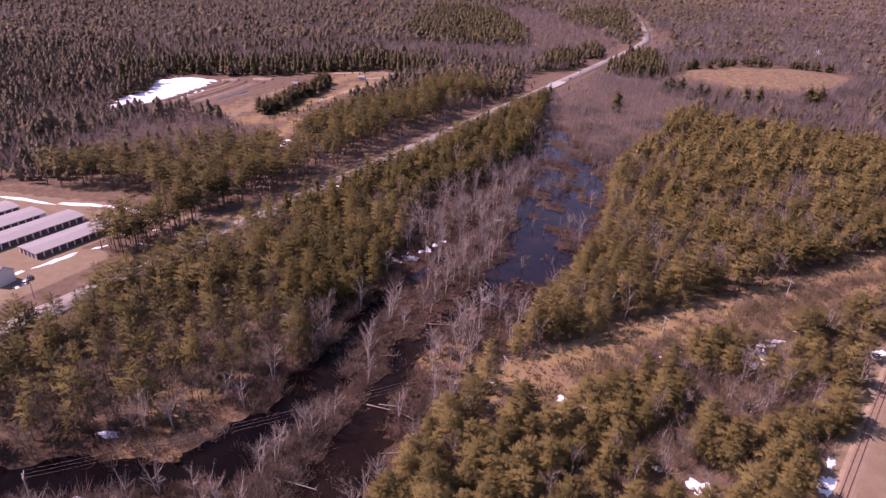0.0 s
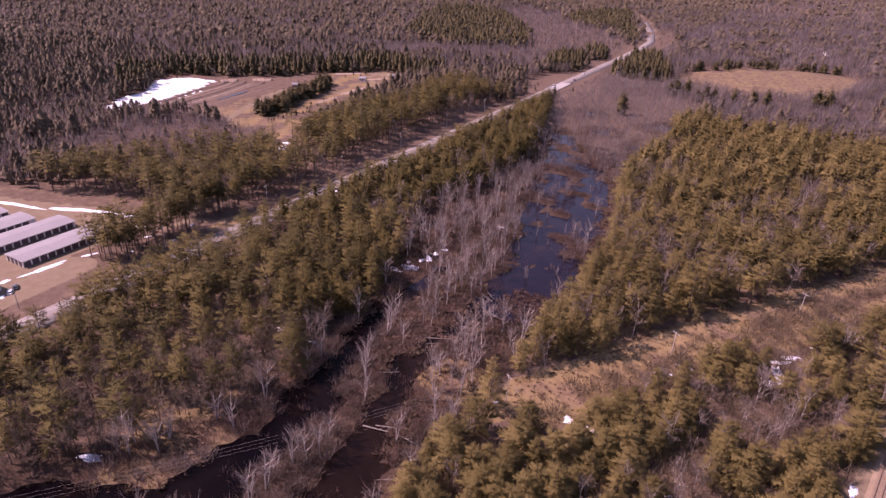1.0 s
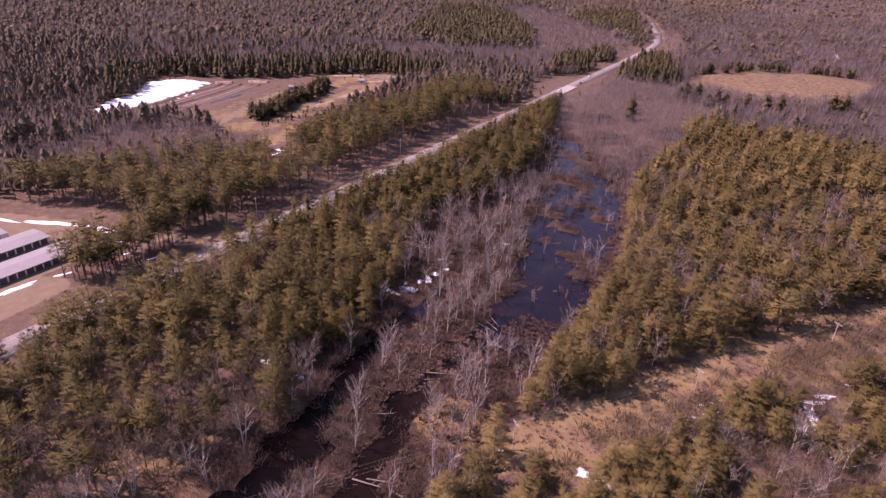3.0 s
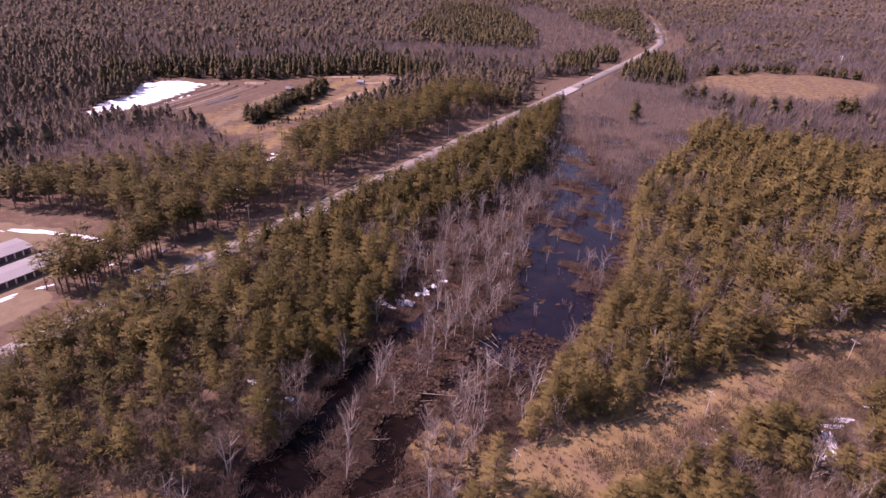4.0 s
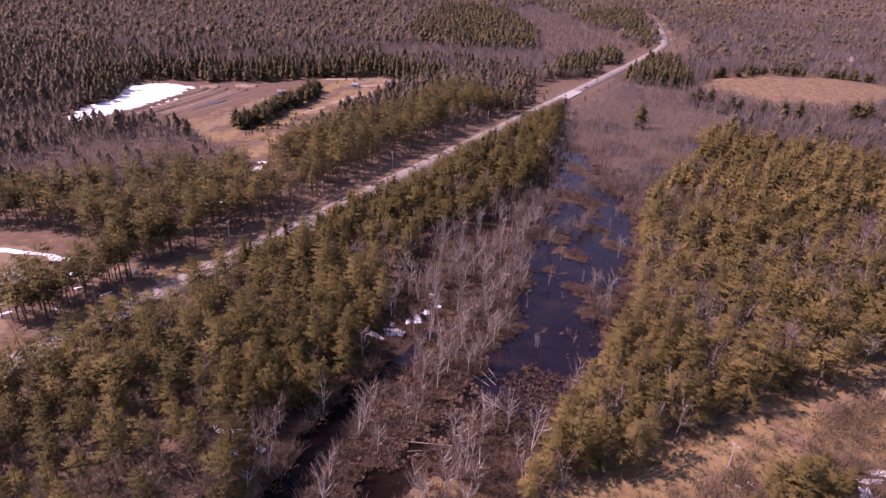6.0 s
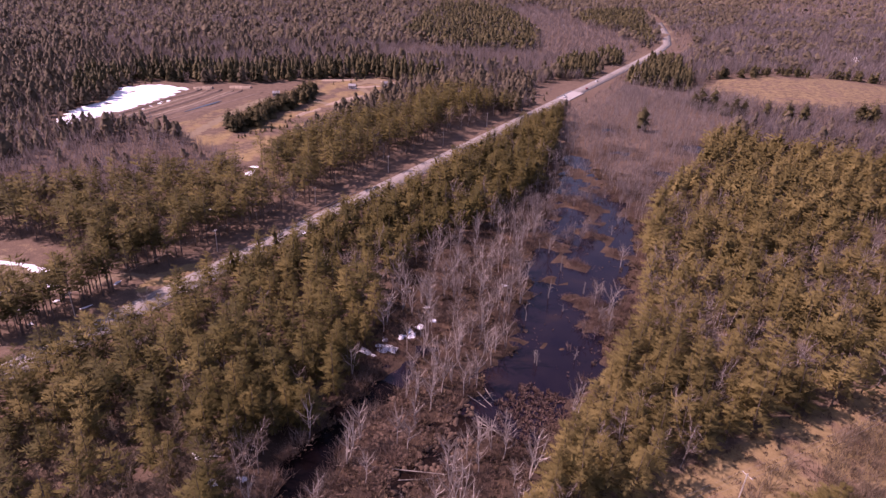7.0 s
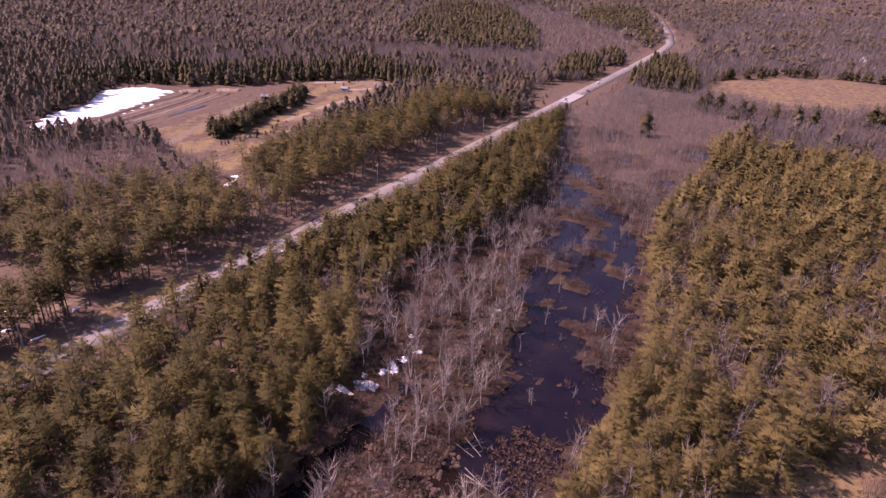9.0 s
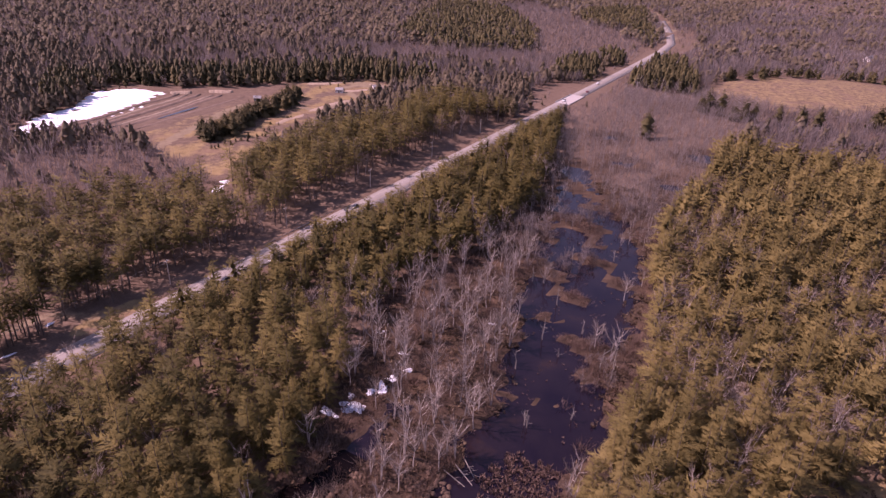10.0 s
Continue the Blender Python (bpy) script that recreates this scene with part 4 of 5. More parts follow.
RIM = [(-560, 380), (-500, 470), (-455, 520), (-420, 590), (-330, 600), (-330, 556), (-380, 554), (-420, 514), (-448, 462), (-486, 428), (-524, 396), (-514, 372), (-486, 346), (-500, 330), (-560, 370)]
SCRUB = [(-392, 235), (-396, 288), (-392, 308), (-330, 314), (-292, 300), (-285, 262), (-330, 212), (-405, 190)]


def stands(x, y):
    """Chances of a pine and of a bare tree at each place, and how tall the growth is (1: full)."""
    n1, n2 = waves(x, y, 70, 21), waves(x, y, 260, 22)
    far = np.hypot(x + 20, y - 50)
    share = 0.72 - 0.22 * soft(far, 330, 700)
    pines = np.clip(share + 0.45 * n1 + 0.35 * n2, 0.05, 1)
    pines = np.where(x < -400, np.clip(pines + 0.10, 0, 0.9), pines)
    bares = 1 - pines
    tall = np.ones(np.shape(x))
    roadside = (x < ROAD_X) & (x > -325) & (y > 60) & (y < 590)
    pines = np.where(roadside, np.clip(0.88 + 0.2 * n1, 0.6, 1), pines)
    bares = np.where(roadside, 1 - pines, bares)
    rail_x = RAIL[0] + RAIL[2] * (y - RAIL[1])
    right = (x > right_edge(y)) & (y < 620)
    pines = np.where(right, np.clip(0.72 + 0.25 * n1 + 0.22 * waves(x, y, 18, 24), 0.40, 0.95), pines)
    bares = np.where(right, 1 - pines, bares)
    thin = right & (y > 430 + 60 * n1) & (x > -60)
    share = np.where(y < 530, np.clip(0.8 + 0.3 * n1, 0, 0.9), 0.15)
    pines, bares = np.where(thin, share, pines), np.where(thin, 0.9 - share, bares)
    cx, cy = np.array([p[0] for p in CLEARING[:7]]), np.array([p[1] for p in CLEARING[:7]])
    south = (x > -66) & (y < np.interp(x, cx, cy)) & (x < rail_x)
    pines = np.where(south, np.clip(0.58 + 0.35 * n1, 0.36, 0.88), pines)
    bares = np.where(south, 0.35 * (1.0 - pines), bares)
    tall = np.where(south, 0.74, tall)
    tall = np.where(right & ~south & (line_gap(x, y, CLEARING[:7]) < 9), 0.95, tall)
    mid = (x > np.where(y < 200, -206, -201)) & (x < mid_edge(y)) & (y < 545)
    leafless = soft(150 - y, -25, 40) * 0.60 * soft(x, -188, -158) + soft(x - mid_edge(y), -22, -6) * 0.12 * (y < 290)
    pines = np.where(mid, np.clip(0.95 - leafless + 0.2 * n1, 0.2, 1), pines)
    bares = np.where(mid, 1 - pines, bares)
    tall = np.where(mid, np.where((y < 170) & (x > -160), 0.95, np.where(y > 280, 1.0, 0.86)), tall)
    swamp = (x >= mid_edge(y)) & (x <= right_edge(y)) & (x > -201) & (y < 700)
    w = wet(x, y)
    pines = np.where(swamp, 0.0, pines)
    bares = np.where(swamp, np.where(y > 330, np.where(w < 0, 0.3, 0.62), np.where(w < 0, 0.18, np.where(y < 190, 0.24, 0.40))) * np.where((x > -84) & (y > 215) & (y < 420), 0.5, 1.0), bares)
    marsh = swamp & (y > 320)
    tall = np.where(swamp, 0.80, tall)
    tall = np.where(marsh, 0.62, tall)
    dark = (x < -405) & (y > 225) & (y < 460)
    pines, bares = np.where(dark, np.clip(0.86 + 0.2 * n1, 0.6, 0.96), pines), np.where(dark, 0.1, bares)
    tall = np.where((x < -400) & (x > -490) & (y > 225) & (y < 312), 0.72, tall)
    rim = inside(x, y, RIM)
    pines, bares = np.where(rim, 0.92, pines), np.where(rim, 0.08, bares)
    scrub = inside(x + 6 * n1, y + 6 * n1, SCRUB) | ((x > -190) & (x < 60) & (y > 620) & (y < 720))
    pines, bares, tall = np.where(scrub, 0.10, pines), np.where(scrub, 0.92, bares), np.where(scrub, 0.75, tall)
    rough = 0.5 * n1 + 0.35 * waves(x, y, 30, 23)
    meadow = inside(x + 14 * rough, y + 22 * rough, MEADOW) | inside(x + 8 * rough, y + 10 * rough, GLADE)
    pines, bares, tall = np.where(meadow, 0.0, pines), np.where(meadow, 1.0, bares), np.where(meadow, 0.75, tall)
    beyond = (x > -180) & (y > 700) & (far < 2600)
    pines = np.where(beyond, np.clip(0.10 + 0.40 * n1 + 0.3 * n2, 0, 1), pines)
    bares = np.where(beyond, 1 - pines, bares)
    clump = np.zeros(np.shape(x), bool)
    for ring in THICK:
        clump |= inside(x + 4 * rough, y + 8 * rough, ring)
    pines, bares, tall = np.where(clump, 0.9, pines), np.where(clump, 0.1, bares), np.where(clump, 1.0, tall)
    gap = line_gap(x, y, ROAD)
    shut = (gap < np.where((x > ROAD_X) & (y < 290), 7.5, 10.5)) | ((gap < 12) & (x > ROAD_X) & (y > 290) & (y < 540)) | ((gap < np.where(y < 165, 11.5, 17.0)) & (x < ROAD_X) & (y > 120) & (y < 290)) | inside(x, y, CLEARING) | inside(x, y, FIELD) | inside(x, y, HILLFIELD) | inside(x, y, YARD)
    shut |= (x < ROAD_X) & (x > -234) & (y > 285) & (y < 500)
    shut |= (np.abs(x - rail_x - 2.0) < 8.0) & (y < 360) | ((x > rail_x) & (x < rail_x + 22) & (y < 190))
    tall = np.where((x > ROAD_X) & (gap < 22) & (y < 540), np.where(y < 150, 0.95, np.where(y < 290, 0.78, 0.72)), tall)
    pines = np.where((x > ROAD_X - 30) & (x < -170) & (gap < 36) & (y > 560) & ~clump, 0.1 * pines, pines)
    tall = np.where((x > ROAD_X - 20) & (gap < 36) & (y > 560) & ~clump, np.minimum(tall, 0.4), tall)
    shut |= (x > -250) & (x < ROAD_X) & (y > 600) & (y < 672) | (gap < 16) & (x > ROAD_X) & (y > 540) & (y < 700)
    shut |= w < np.where(y > 250, -3.0 - 7.0 * soft(waves(x, y, 30, 61), 0.0, 0.6), 1.0)
    shut |= (((x - 4) / 4) ** 2 + ((y - 139) / 5) ** 2 < 1) | (((x - 13) / 4.5) ** 2 + ((y - 213) / 14) ** 2 < 1)
    shut |= line_gap(x, y, [(-224, 60), (-230, 100), (-231, 124)]) < 6
    shut |= line_gap(x, y, [(-262, 158), (-253, 163), (-242, 172), (-239, 186), (-225, 194)]) < 4
    shut |= (x > -360) & (x < -246) & (y < 187 + np.minimum(0, x + 280) * 0.36) & (y > 60)
    shut |= (x > -262) & (x < ROAD_X) & (y > 60) & (y < 136)
    shut |= np.hypot(x + 402, y - 439) < 9
    shut |= ((x + 40) / 9) ** 2 + ((y - 147) / 5) ** 2 < 1
    shut |= line_gap(x, y, [(-284, 298), (-258, 272)]) < 7
    shut |= ((x + 128) / 5) ** 2 + ((y - 213) / 18) ** 2 < 1
    return np.where(shut, 0, pines), np.where(shut, 0, bares), tall


def evergreen_belt(x, y):
    """The dark belts of spruce round the field and beyond the bridge."""
    hit = inside(x, y, RIM)
    for ring in THICK:
        hit |= inside(x, y, ring)
    return hit


def seeds(x0, x1, y0, y1, gap, seed, keep):
    """Jittered places on a grid for which keep(x, y) holds."""
    rng = np.random.default_rng(seed)
    gx, gy = np.meshgrid(np.arange(x0, x1, gap), np.arange(y0, y1, gap))
    gx = gx + (np.arange(gx.shape[0])[:, None] % 2) * gap / 2
    x = gx.ravel() + rng.uniform(-0.38, 0.38, gx.size) * gap
    y = gy.ravel() + rng.uniform(-0.38, 0.38, gx.size) * gap
    ok = keep(x, y)
    x, y = x[ok], y[ok]
    p, b, tall = stands(x, y)
    roll = rng.uniform(0, 1, len(x))
    is_pine, is_bare = roll < p, (roll >= p) & (roll < p + b)
    place = np.stack([x, y, height(x, y) - 0.1], 1)
    return place[is_pine], tall[is_pine], place[is_bare], tall[is_bare]


def reach_of(x, y):
    return np.hypot(x + 20, y - 50)


def close(x, y):
    """The woods that lie near the flight, and those along the road and the pond."""
    return (reach_of(x, y) < 340) | ((x > -290) & (x < -139) & (y < 520) & (y > 0))


def fan(x, y, wide=9.0):
    """Whether a place lies in the broad sector that the flight looks over."""
    a = np.degrees(np.arctan2(-(x + 15), y + 40))
    return (a > -6 - wide) & (a < 66 + wide)


def grove(name, templates, places, tall, mat, label, seed):
    """One mesh for a wood that nobody would count."""
    rng = np.random.default_rng(seed)
    tris, tint, bough = [], [], []
    for band in sorted(set(np.round(tall, 2))):
        t, c, b = spread(templates, places[np.round(tall, 2) == band], rng, (0.78 * band, 1.18 * band))
        tris.append(t)
        tint.append(c)
        bough.append(b)
    round_crowns = np.concatenate(bough) if mat in (NEEDLES, OLIVE, FIR, HAZEPINE) else None
    tagged(new(name, soup(name, np.concatenate(tris), mat, np.concatenate(tint), round_crowns)), label, "forest", kind="stuff")


def single(kind, templates, places, tall, parts, label, category, seed):
    """Trees as things, from a few shared shapes: templates hold (trunk, ...) meshes."""
    rng = np.random.default_rng(seed)
    for k, (p, t) in enumerate(zip(places, tall)):
        shape = templates[k % len(templates)]
        size = t * rng.uniform(0.8, 1.18)
        at = Matrix.Translation(p) @ pose(0, 0, 0, rng.normal(0, 1.5), rng.normal(0, 1.5), rng.uniform(0, 360)) @ Matrix.Diagonal((size * rng.uniform(0.92, 1.08), size, size, 1))
        g = thing(kind, at, label, category, category + "s of the wood")
        for name, me in zip(parts, shape):
            part(name, me, None, g)


def first(places, tall, count, x, y):
    """The count places nearest to the middle of the wood at (x, y), and the others."""
    order = np.argsort(np.hypot(places[:, 0] - x, places[:, 1] - y))
    a, b = order[:count], order[count:]
    return places[a], tall[a], places[b], tall[b]


def build_woods():
    near = lambda x, y: close(x, y) & ~in_swamp(x, y) & (fan(x, y, 17) & (y > 25))
    pp, pt, bp, bt = seeds(-360, 160, -90, 560, 5.7, 1, near)
    a, at, rest, rt = first(pp, pt, 300, -55, 165)
    fine = [pine(s, 16.0 + s % 4, 4.7 + 0.4 * (s % 4), 60, 26, 0.06 + 0.03 * (s % 3), 0.50 + 0.10 * (s % 3)) for s in range(8)]
    shapes = [(soup("trunk", t, BARK), soup("crown", c, NEEDLES, None, roundness(c))) for t, c in fine]
    bushy = [pine(400 + s, 9.0 + s % 4, 4.3 + 0.4 * (s % 4), 60, 26, 0.04, 0.40 + 0.06 * (s % 3)) for s in range(6)]
    young = at < 0.8
    small = [(soup("trunk", t, BARK), soup("crown", c, NEEDLES, None, roundness(c))) for t, c in bushy]
    single("young_pine", small, a[young], at[young] / 0.74, ("trunk", "crown"), "bushy young pine with olive-green needles down to the ground", "pine tree", 23)
    a, at = a[~young], at[~young]
    east = a[:, 0] > -100
    single("pine_tree", shapes, a[east], at[east], ("trunk", "crown"), "tall pine tree with brownish olive needles in dense wood", "pine tree", 3)
    shapes = [(soup("trunk", t, BARK), soup("crown", c, OLIVE, None, roundness(c))) for t, c in fine]
    single("pine_tree", shapes, a[~east], at[~east], ("trunk", "crown"), "tall pine tree with dark olive-green needles in dense wood", "pine tree", 33)
    mid = [pine(20 + s, 16.5 + s % 4, 4.2 + 0.4 * (s % 4), 45, 13, 0.22 + 0.04 * (s % 3), 0.42 + 0.08 * (s % 3), 0.28) for s in range(8)]
    late = [pine(30 + s, 15.0 + s % 5, 4.0 + 0.5 * (s % 4), 40, 10, 0.16 + 0.04 * (s % 3), 0.40 + 0.08 * (s % 3), 0.28, 0.4) for s in range(8)]
    high = [pine(40 + s, 17.0 + s % 5, 4.0 + 0.5 * (s % 4), 30, 10, 0.40 + 0.05 * (s % 3), 0.42, 0.28) for s in range(6)]
    rx, ry = np.random.default_rng(12).uniform(-248, -227, 170), np.random.default_rng(13).uniform(137, 205, 170)
    lane = [(-262, 158), (-253, 163), (-242, 172), (-239, 186), (-225, 194)]
    free = (line_gap(rx, ry, lane) > 3.5) & (rx < -225 - 0.11 * (ry - 137)) & (rx > -226 - 0.3 * (ry - 100))
    rest, rt = np.concatenate([rest, np.stack([rx, ry, height(rx, ry) - 0.1], 1)[free][:44]]), np.concatenate([rt, np.full(len(rx[free][:44]), 0.9)])
    west = rest[:, 0] < -222
    back = ~west & (np.hypot(rest[:, 0] + 20, rest[:, 1] - 50) > 235)
    fore = ~west & ~back
    low = fore & (rt < 0.8) & (rest[:, 0] > -100)
    fore = fore & ~low
    bushy = [pine(410 + s, 9.0 + s % 4, 4.3 + 0.4 * (s % 4), 45, 12, 0.04, 0.40 + 0.06 * (s % 3))[1] for s in range(6)]
    grove("young_pine_wood", bushy, rest[low], rt[low] / 0.74, NEEDLES, "dense growth of bushy young pines", 24)
    for name, trees, chosen, seed, label in (
            ("pine_wood", mid, fore, 5, "dense wood of %s pines"), ("upper_pine_wood", late, back, 4, "dense wood of %s pines beside the pond")):
        for mat, tone, here in ((NEEDLES, "brownish olive", rest[:, 0] > -100), (OLIVE, "dark olive-green", rest[:, 0] <= -100)):
            if (chosen & here).any():
                grove(name, [c for _, c in trees], rest[chosen & here], rt[chosen & here], mat, label % tone, seed)
        grove(name + "_trunks", [t for t, _ in trees], rest[chosen], rt[chosen], BARK, "brown trunks of the pine wood", seed)
    grove("roadside_pine_wood", [c for _, c in high], rest[west], rt[west], OLIVE, "tall pines with bare lower trunks beside the road", 6)
    grove("roadside_pine_trunks", [t for t, _ in high], rest[west], rt[west], BARK, "bare brown trunks of the roadside pines", 6)
    swamp = lambda x, y: in_swamp(x, y) & (y < 330) & (y > 0)
    _, _, sp, st = seeds(-195, -50, 0, 335, 4.0, 8, swamp)
    a, at, srest, srt = first(sp, st, 260, -105, 170)
    fine = [bare(s, 14 + s % 3, 4.2 + 0.3 * (s % 3), 13, 5, 5, 4, 1.7, 0.085) for s in range(8)]
    shapes = [(soup("trunk", t, GREYBARK), two_soups("crown", l, GREYBARK, w, TWIGS)) for t, l, w in fine]
    single("bare_tree", shapes, a, at, ("trunk", "crown"), "tall leafless deciduous tree with grey bark", "bare tree", 7)
    thicket = lambda x, y: (x > -200) & (x < mid_edge(y) + 6) & (y < 135 + 25 * waves(x, y, 40, 51)) & (y > 15)
    tp, tt, tb, tbt = seeds(-200, -100, 15, 165, 4.4, 18, thicket)
    keep = np.random.default_rng(5).uniform(0, 1, len(tp)) < 0.4
    slope = (bp[:, 0] < -112) & (bp[:, 0] > -205) & (bp[:, 1] < 140)
    tb, tbt = np.concatenate([tb, bp[slope]]), np.concatenate([tbt, bt[slope]])
    bp, bt = bp[~slope], bt[~slope]
    rest, rt = np.concatenate([bp, srest]), np.concatenate([bt, srt])
    poles, polest = np.concatenate([tb, tp[keep]]), np.concatenate([tbt * 0.8, tt[keep] * 0.8])
    mid = [bare(30 + s, 14 + s % 3, 4.2, 9, 4, 5, 3, 2.0, 0.125, ribbon_tris) for s in range(8)]
    grove("bare_wood", [m[2] for m in mid], rest, rt, TWIGS, "leafless twigs of a grey deciduous wood", 9)
    grove("bare_wood_trunks", [np.concatenate(m[:2]) for m in mid], rest, rt, GREYBARK, "grey trunks and limbs of a leafless wood", 9)
    grove("thicket_twigs", [m[2] for m in mid], poles, polest, BRUSH, "leafless twigs of a thicket above the brook", 19)
    grove("thicket_trunks", [np.concatenate(m[:2]) for m in mid], poles, polest, BARK, "thin dark trunks of a thicket above the brook", 19)
    # the flooded marsh further up
    swamp = lambda x, y: in_swamp(x, y) & (y >= 330)
    _, _, sp, st = seeds(-201, -50, 330, 700, 3.6, 9, swamp)
    thin = [bare(110 + s, 14 + s % 3, 3.8, 6, 3, 3, 3, 2.0, 0.17, ribbon_tris) for s in range(8)]
    grove("marsh_wood", [m[2] for m in thin], sp, st, GREYTWIGS, "thin leafless twigs of the flooded marsh wood", 17)
    grove("marsh_wood_trunks", [np.concatenate(m[:2]) for m in thin], sp, st, GREYBARK, "pale thin trunks of the flooded marsh wood", 17)
    # middle distance
    upper = lambda x, y: ~close(x, y) & (x > right_edge(y)) & (y < 540) & fan(x, y)
    pp, pt, bp, bt = seeds(-90, 330, 200, 540, 5.9, 27, upper)
    grove("hillside_pine_wood", [pine(130 + s, 16 + s % 4, 4.4 + 0.4 * (s % 3), 32, 6, 0.2, 0.45, 0.28, 0.5)[1] for s in range(6)], pp, pt, NEEDLES, "dense pine wood above the pond", 28)
    grove("hillside_bare_wood", [far_bare(140 + s, 14, 4.8, 40, 0.24) for s in range(4)], bp, bt, TWIGS, "leafless trees among the pines above the pond", 29)
    band = lambda x, y: ~close(x, y) & ~upper(x, y) & (reach_of(x, y) < 800) & fan(x, y) & ~in_swamp(x, y)
    pp, pt, bp, bt = seeds(-900, 330, 0, 880, 6.1, 2, band)
    belt = evergreen_belt(pp[:, 0], pp[:, 1])
    # From here outwards the pine crowns carry haze in their needle colour.
    grove("middle_pine_wood", [clumpy(50 + s, 10 + 0.9 * s, 3.5 + 0.5 * (s % 4), 10, 5) for s in range(8)], pp[~belt], pt[~belt], HAZEPINE, "pine wood in the middle distance", 11)
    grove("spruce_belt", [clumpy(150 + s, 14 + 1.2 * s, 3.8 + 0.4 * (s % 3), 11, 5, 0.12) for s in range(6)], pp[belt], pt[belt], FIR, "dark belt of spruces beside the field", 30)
    grove("middle_bare_wood", [far_bare(60 + s, 13, 5.0, 34, 0.34) for s in range(8)], bp, bt, GREYTWIGS, "leafless wood in the middle distance", 12)
    low = pp[(np.random.default_rng(7).uniform(0, 1, len(pp)) < 0.8) & ~belt] + np.array([3.0, 1.5, 0])
    low = low[(line_gap(low[:, 0], low[:, 1], ROAD) > 12) & ~inside(low[:, 0], low[:, 1], FIELD) & ~inside(low[:, 0], low[:, 1], HILLFIELD)]
    grove("middle_undergrowth", [far_bare(65 + s, 12, 4.5, 14, 0.34) for s in range(6)], low, np.ones(len(low)), GREYTWIGS, "leafless growth between pines in the middle distance", 35)
    band = lambda x, y: (reach_of(x, y) >= 800) & (reach_of(x, y) < 1700) & fan(x, y, 4)
    pp, pt, bp, bt = seeds(-1800, 500, 100, 1780, 7.8, 3, band)
    belt = evergreen_belt(pp[:, 0], pp[:, 1])
    grove("far_pine_wood", [clumpy(70 + s, 9.5 + 0.9 * s, 3.5 + 0.5 * (s % 4), 4, 5) for s in range(8)], pp[~belt], pt[~belt], HAZEPINE, "distant pine wood", 13)
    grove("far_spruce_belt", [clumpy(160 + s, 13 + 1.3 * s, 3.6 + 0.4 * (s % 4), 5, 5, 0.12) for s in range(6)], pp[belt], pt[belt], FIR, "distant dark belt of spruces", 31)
    grove("far_bare_wood", [far_bare(80 + s, 13, 5.5, 11, 0.8) for s in range(8)], bp, bt, GREYTWIGS, "distant leafless wood", 14)
    low = pp[np.random.default_rng(6).uniform(0, 1, len(pp)) < 0.9] + np.array([3.6, 2.5, 0])
    low = low[line_gap(low[:, 0], low[:, 1], ROAD) > 12]
    grove("far_undergrowth", [far_bare(85 + s, 12.5, 6.0, 9, 0.8) for s in range(6)], low, np.ones(len(low)), GREYTWIGS, "leafless growth between distant pines", 34)
    band = lambda x, y: (reach_of(x, y) >= 1700) & (reach_of(x, y) < 3600) & fan(x, y, 2)
    pp, pt, bp, bt = seeds(-4500, 900, 300, 4600, 17, 4, band)
    grove("horizon_pine_wood", [clumpy(90 + s, 13 + 1.5 * s, 6.0 + 0.6 * (s % 3), 2, 5) for s in range(6)], pp, pt, HAZEPINE, "pine woods towards the horizon", 15)
    grove("horizon_bare_wood", [far_bare(95 + s, 14, 10, 5, 2.2) for s in range(6)], bp, bt, GREYTWIGS, "leafless woods towards the horizon", 16)


build_woods()


# ---- low growth ----
def clumps(name, templates, x, y, mat, label, seed, sizes):
    rng = np.random.default_rng(seed)
    place = np.stack([x, y, np.maximum(height(x, y), -1.0) - 0.05], 1)
    tris, tint, _ = spread(templates, place, rng, sizes)
    tagged(new(name, soup(name, tris, mat, tint)), label, "plants", kind="stuff")


def bush(seed, tall, wide, stems, width):
    rng = np.random.default_rng(seed)
    c = np.stack([rng.normal(0, wide * 0.3, stems), rng.normal(0, wide * 0.3, stems), rng.uniform(0, 0.3 * tall, stems)], 1)
    aim = np.stack([c[:, 0] / wide, c[:, 1] / wide, np.full(stems, 1.0)], 1)
    return blades(rng, c, aim, 1, tall * 0.8, width, 0.35)


def tussock(seed, wide, count):
    rng = np.random.default_rng(seed)
    az = rng.uniform(0, 6.28, count)
    c = np.stack([np.cos(az) * wide * 0.25, np.sin(az) * wide * 0.25, np.full(count, 0.05)], 1)
    aim = np.stack([np.cos(az), np.sin(az), np.full(count, 1.1)], 1)
    return blades(rng, c, aim, 1, wide * 0.75, wide * 0.32, 0.3, 0.8)


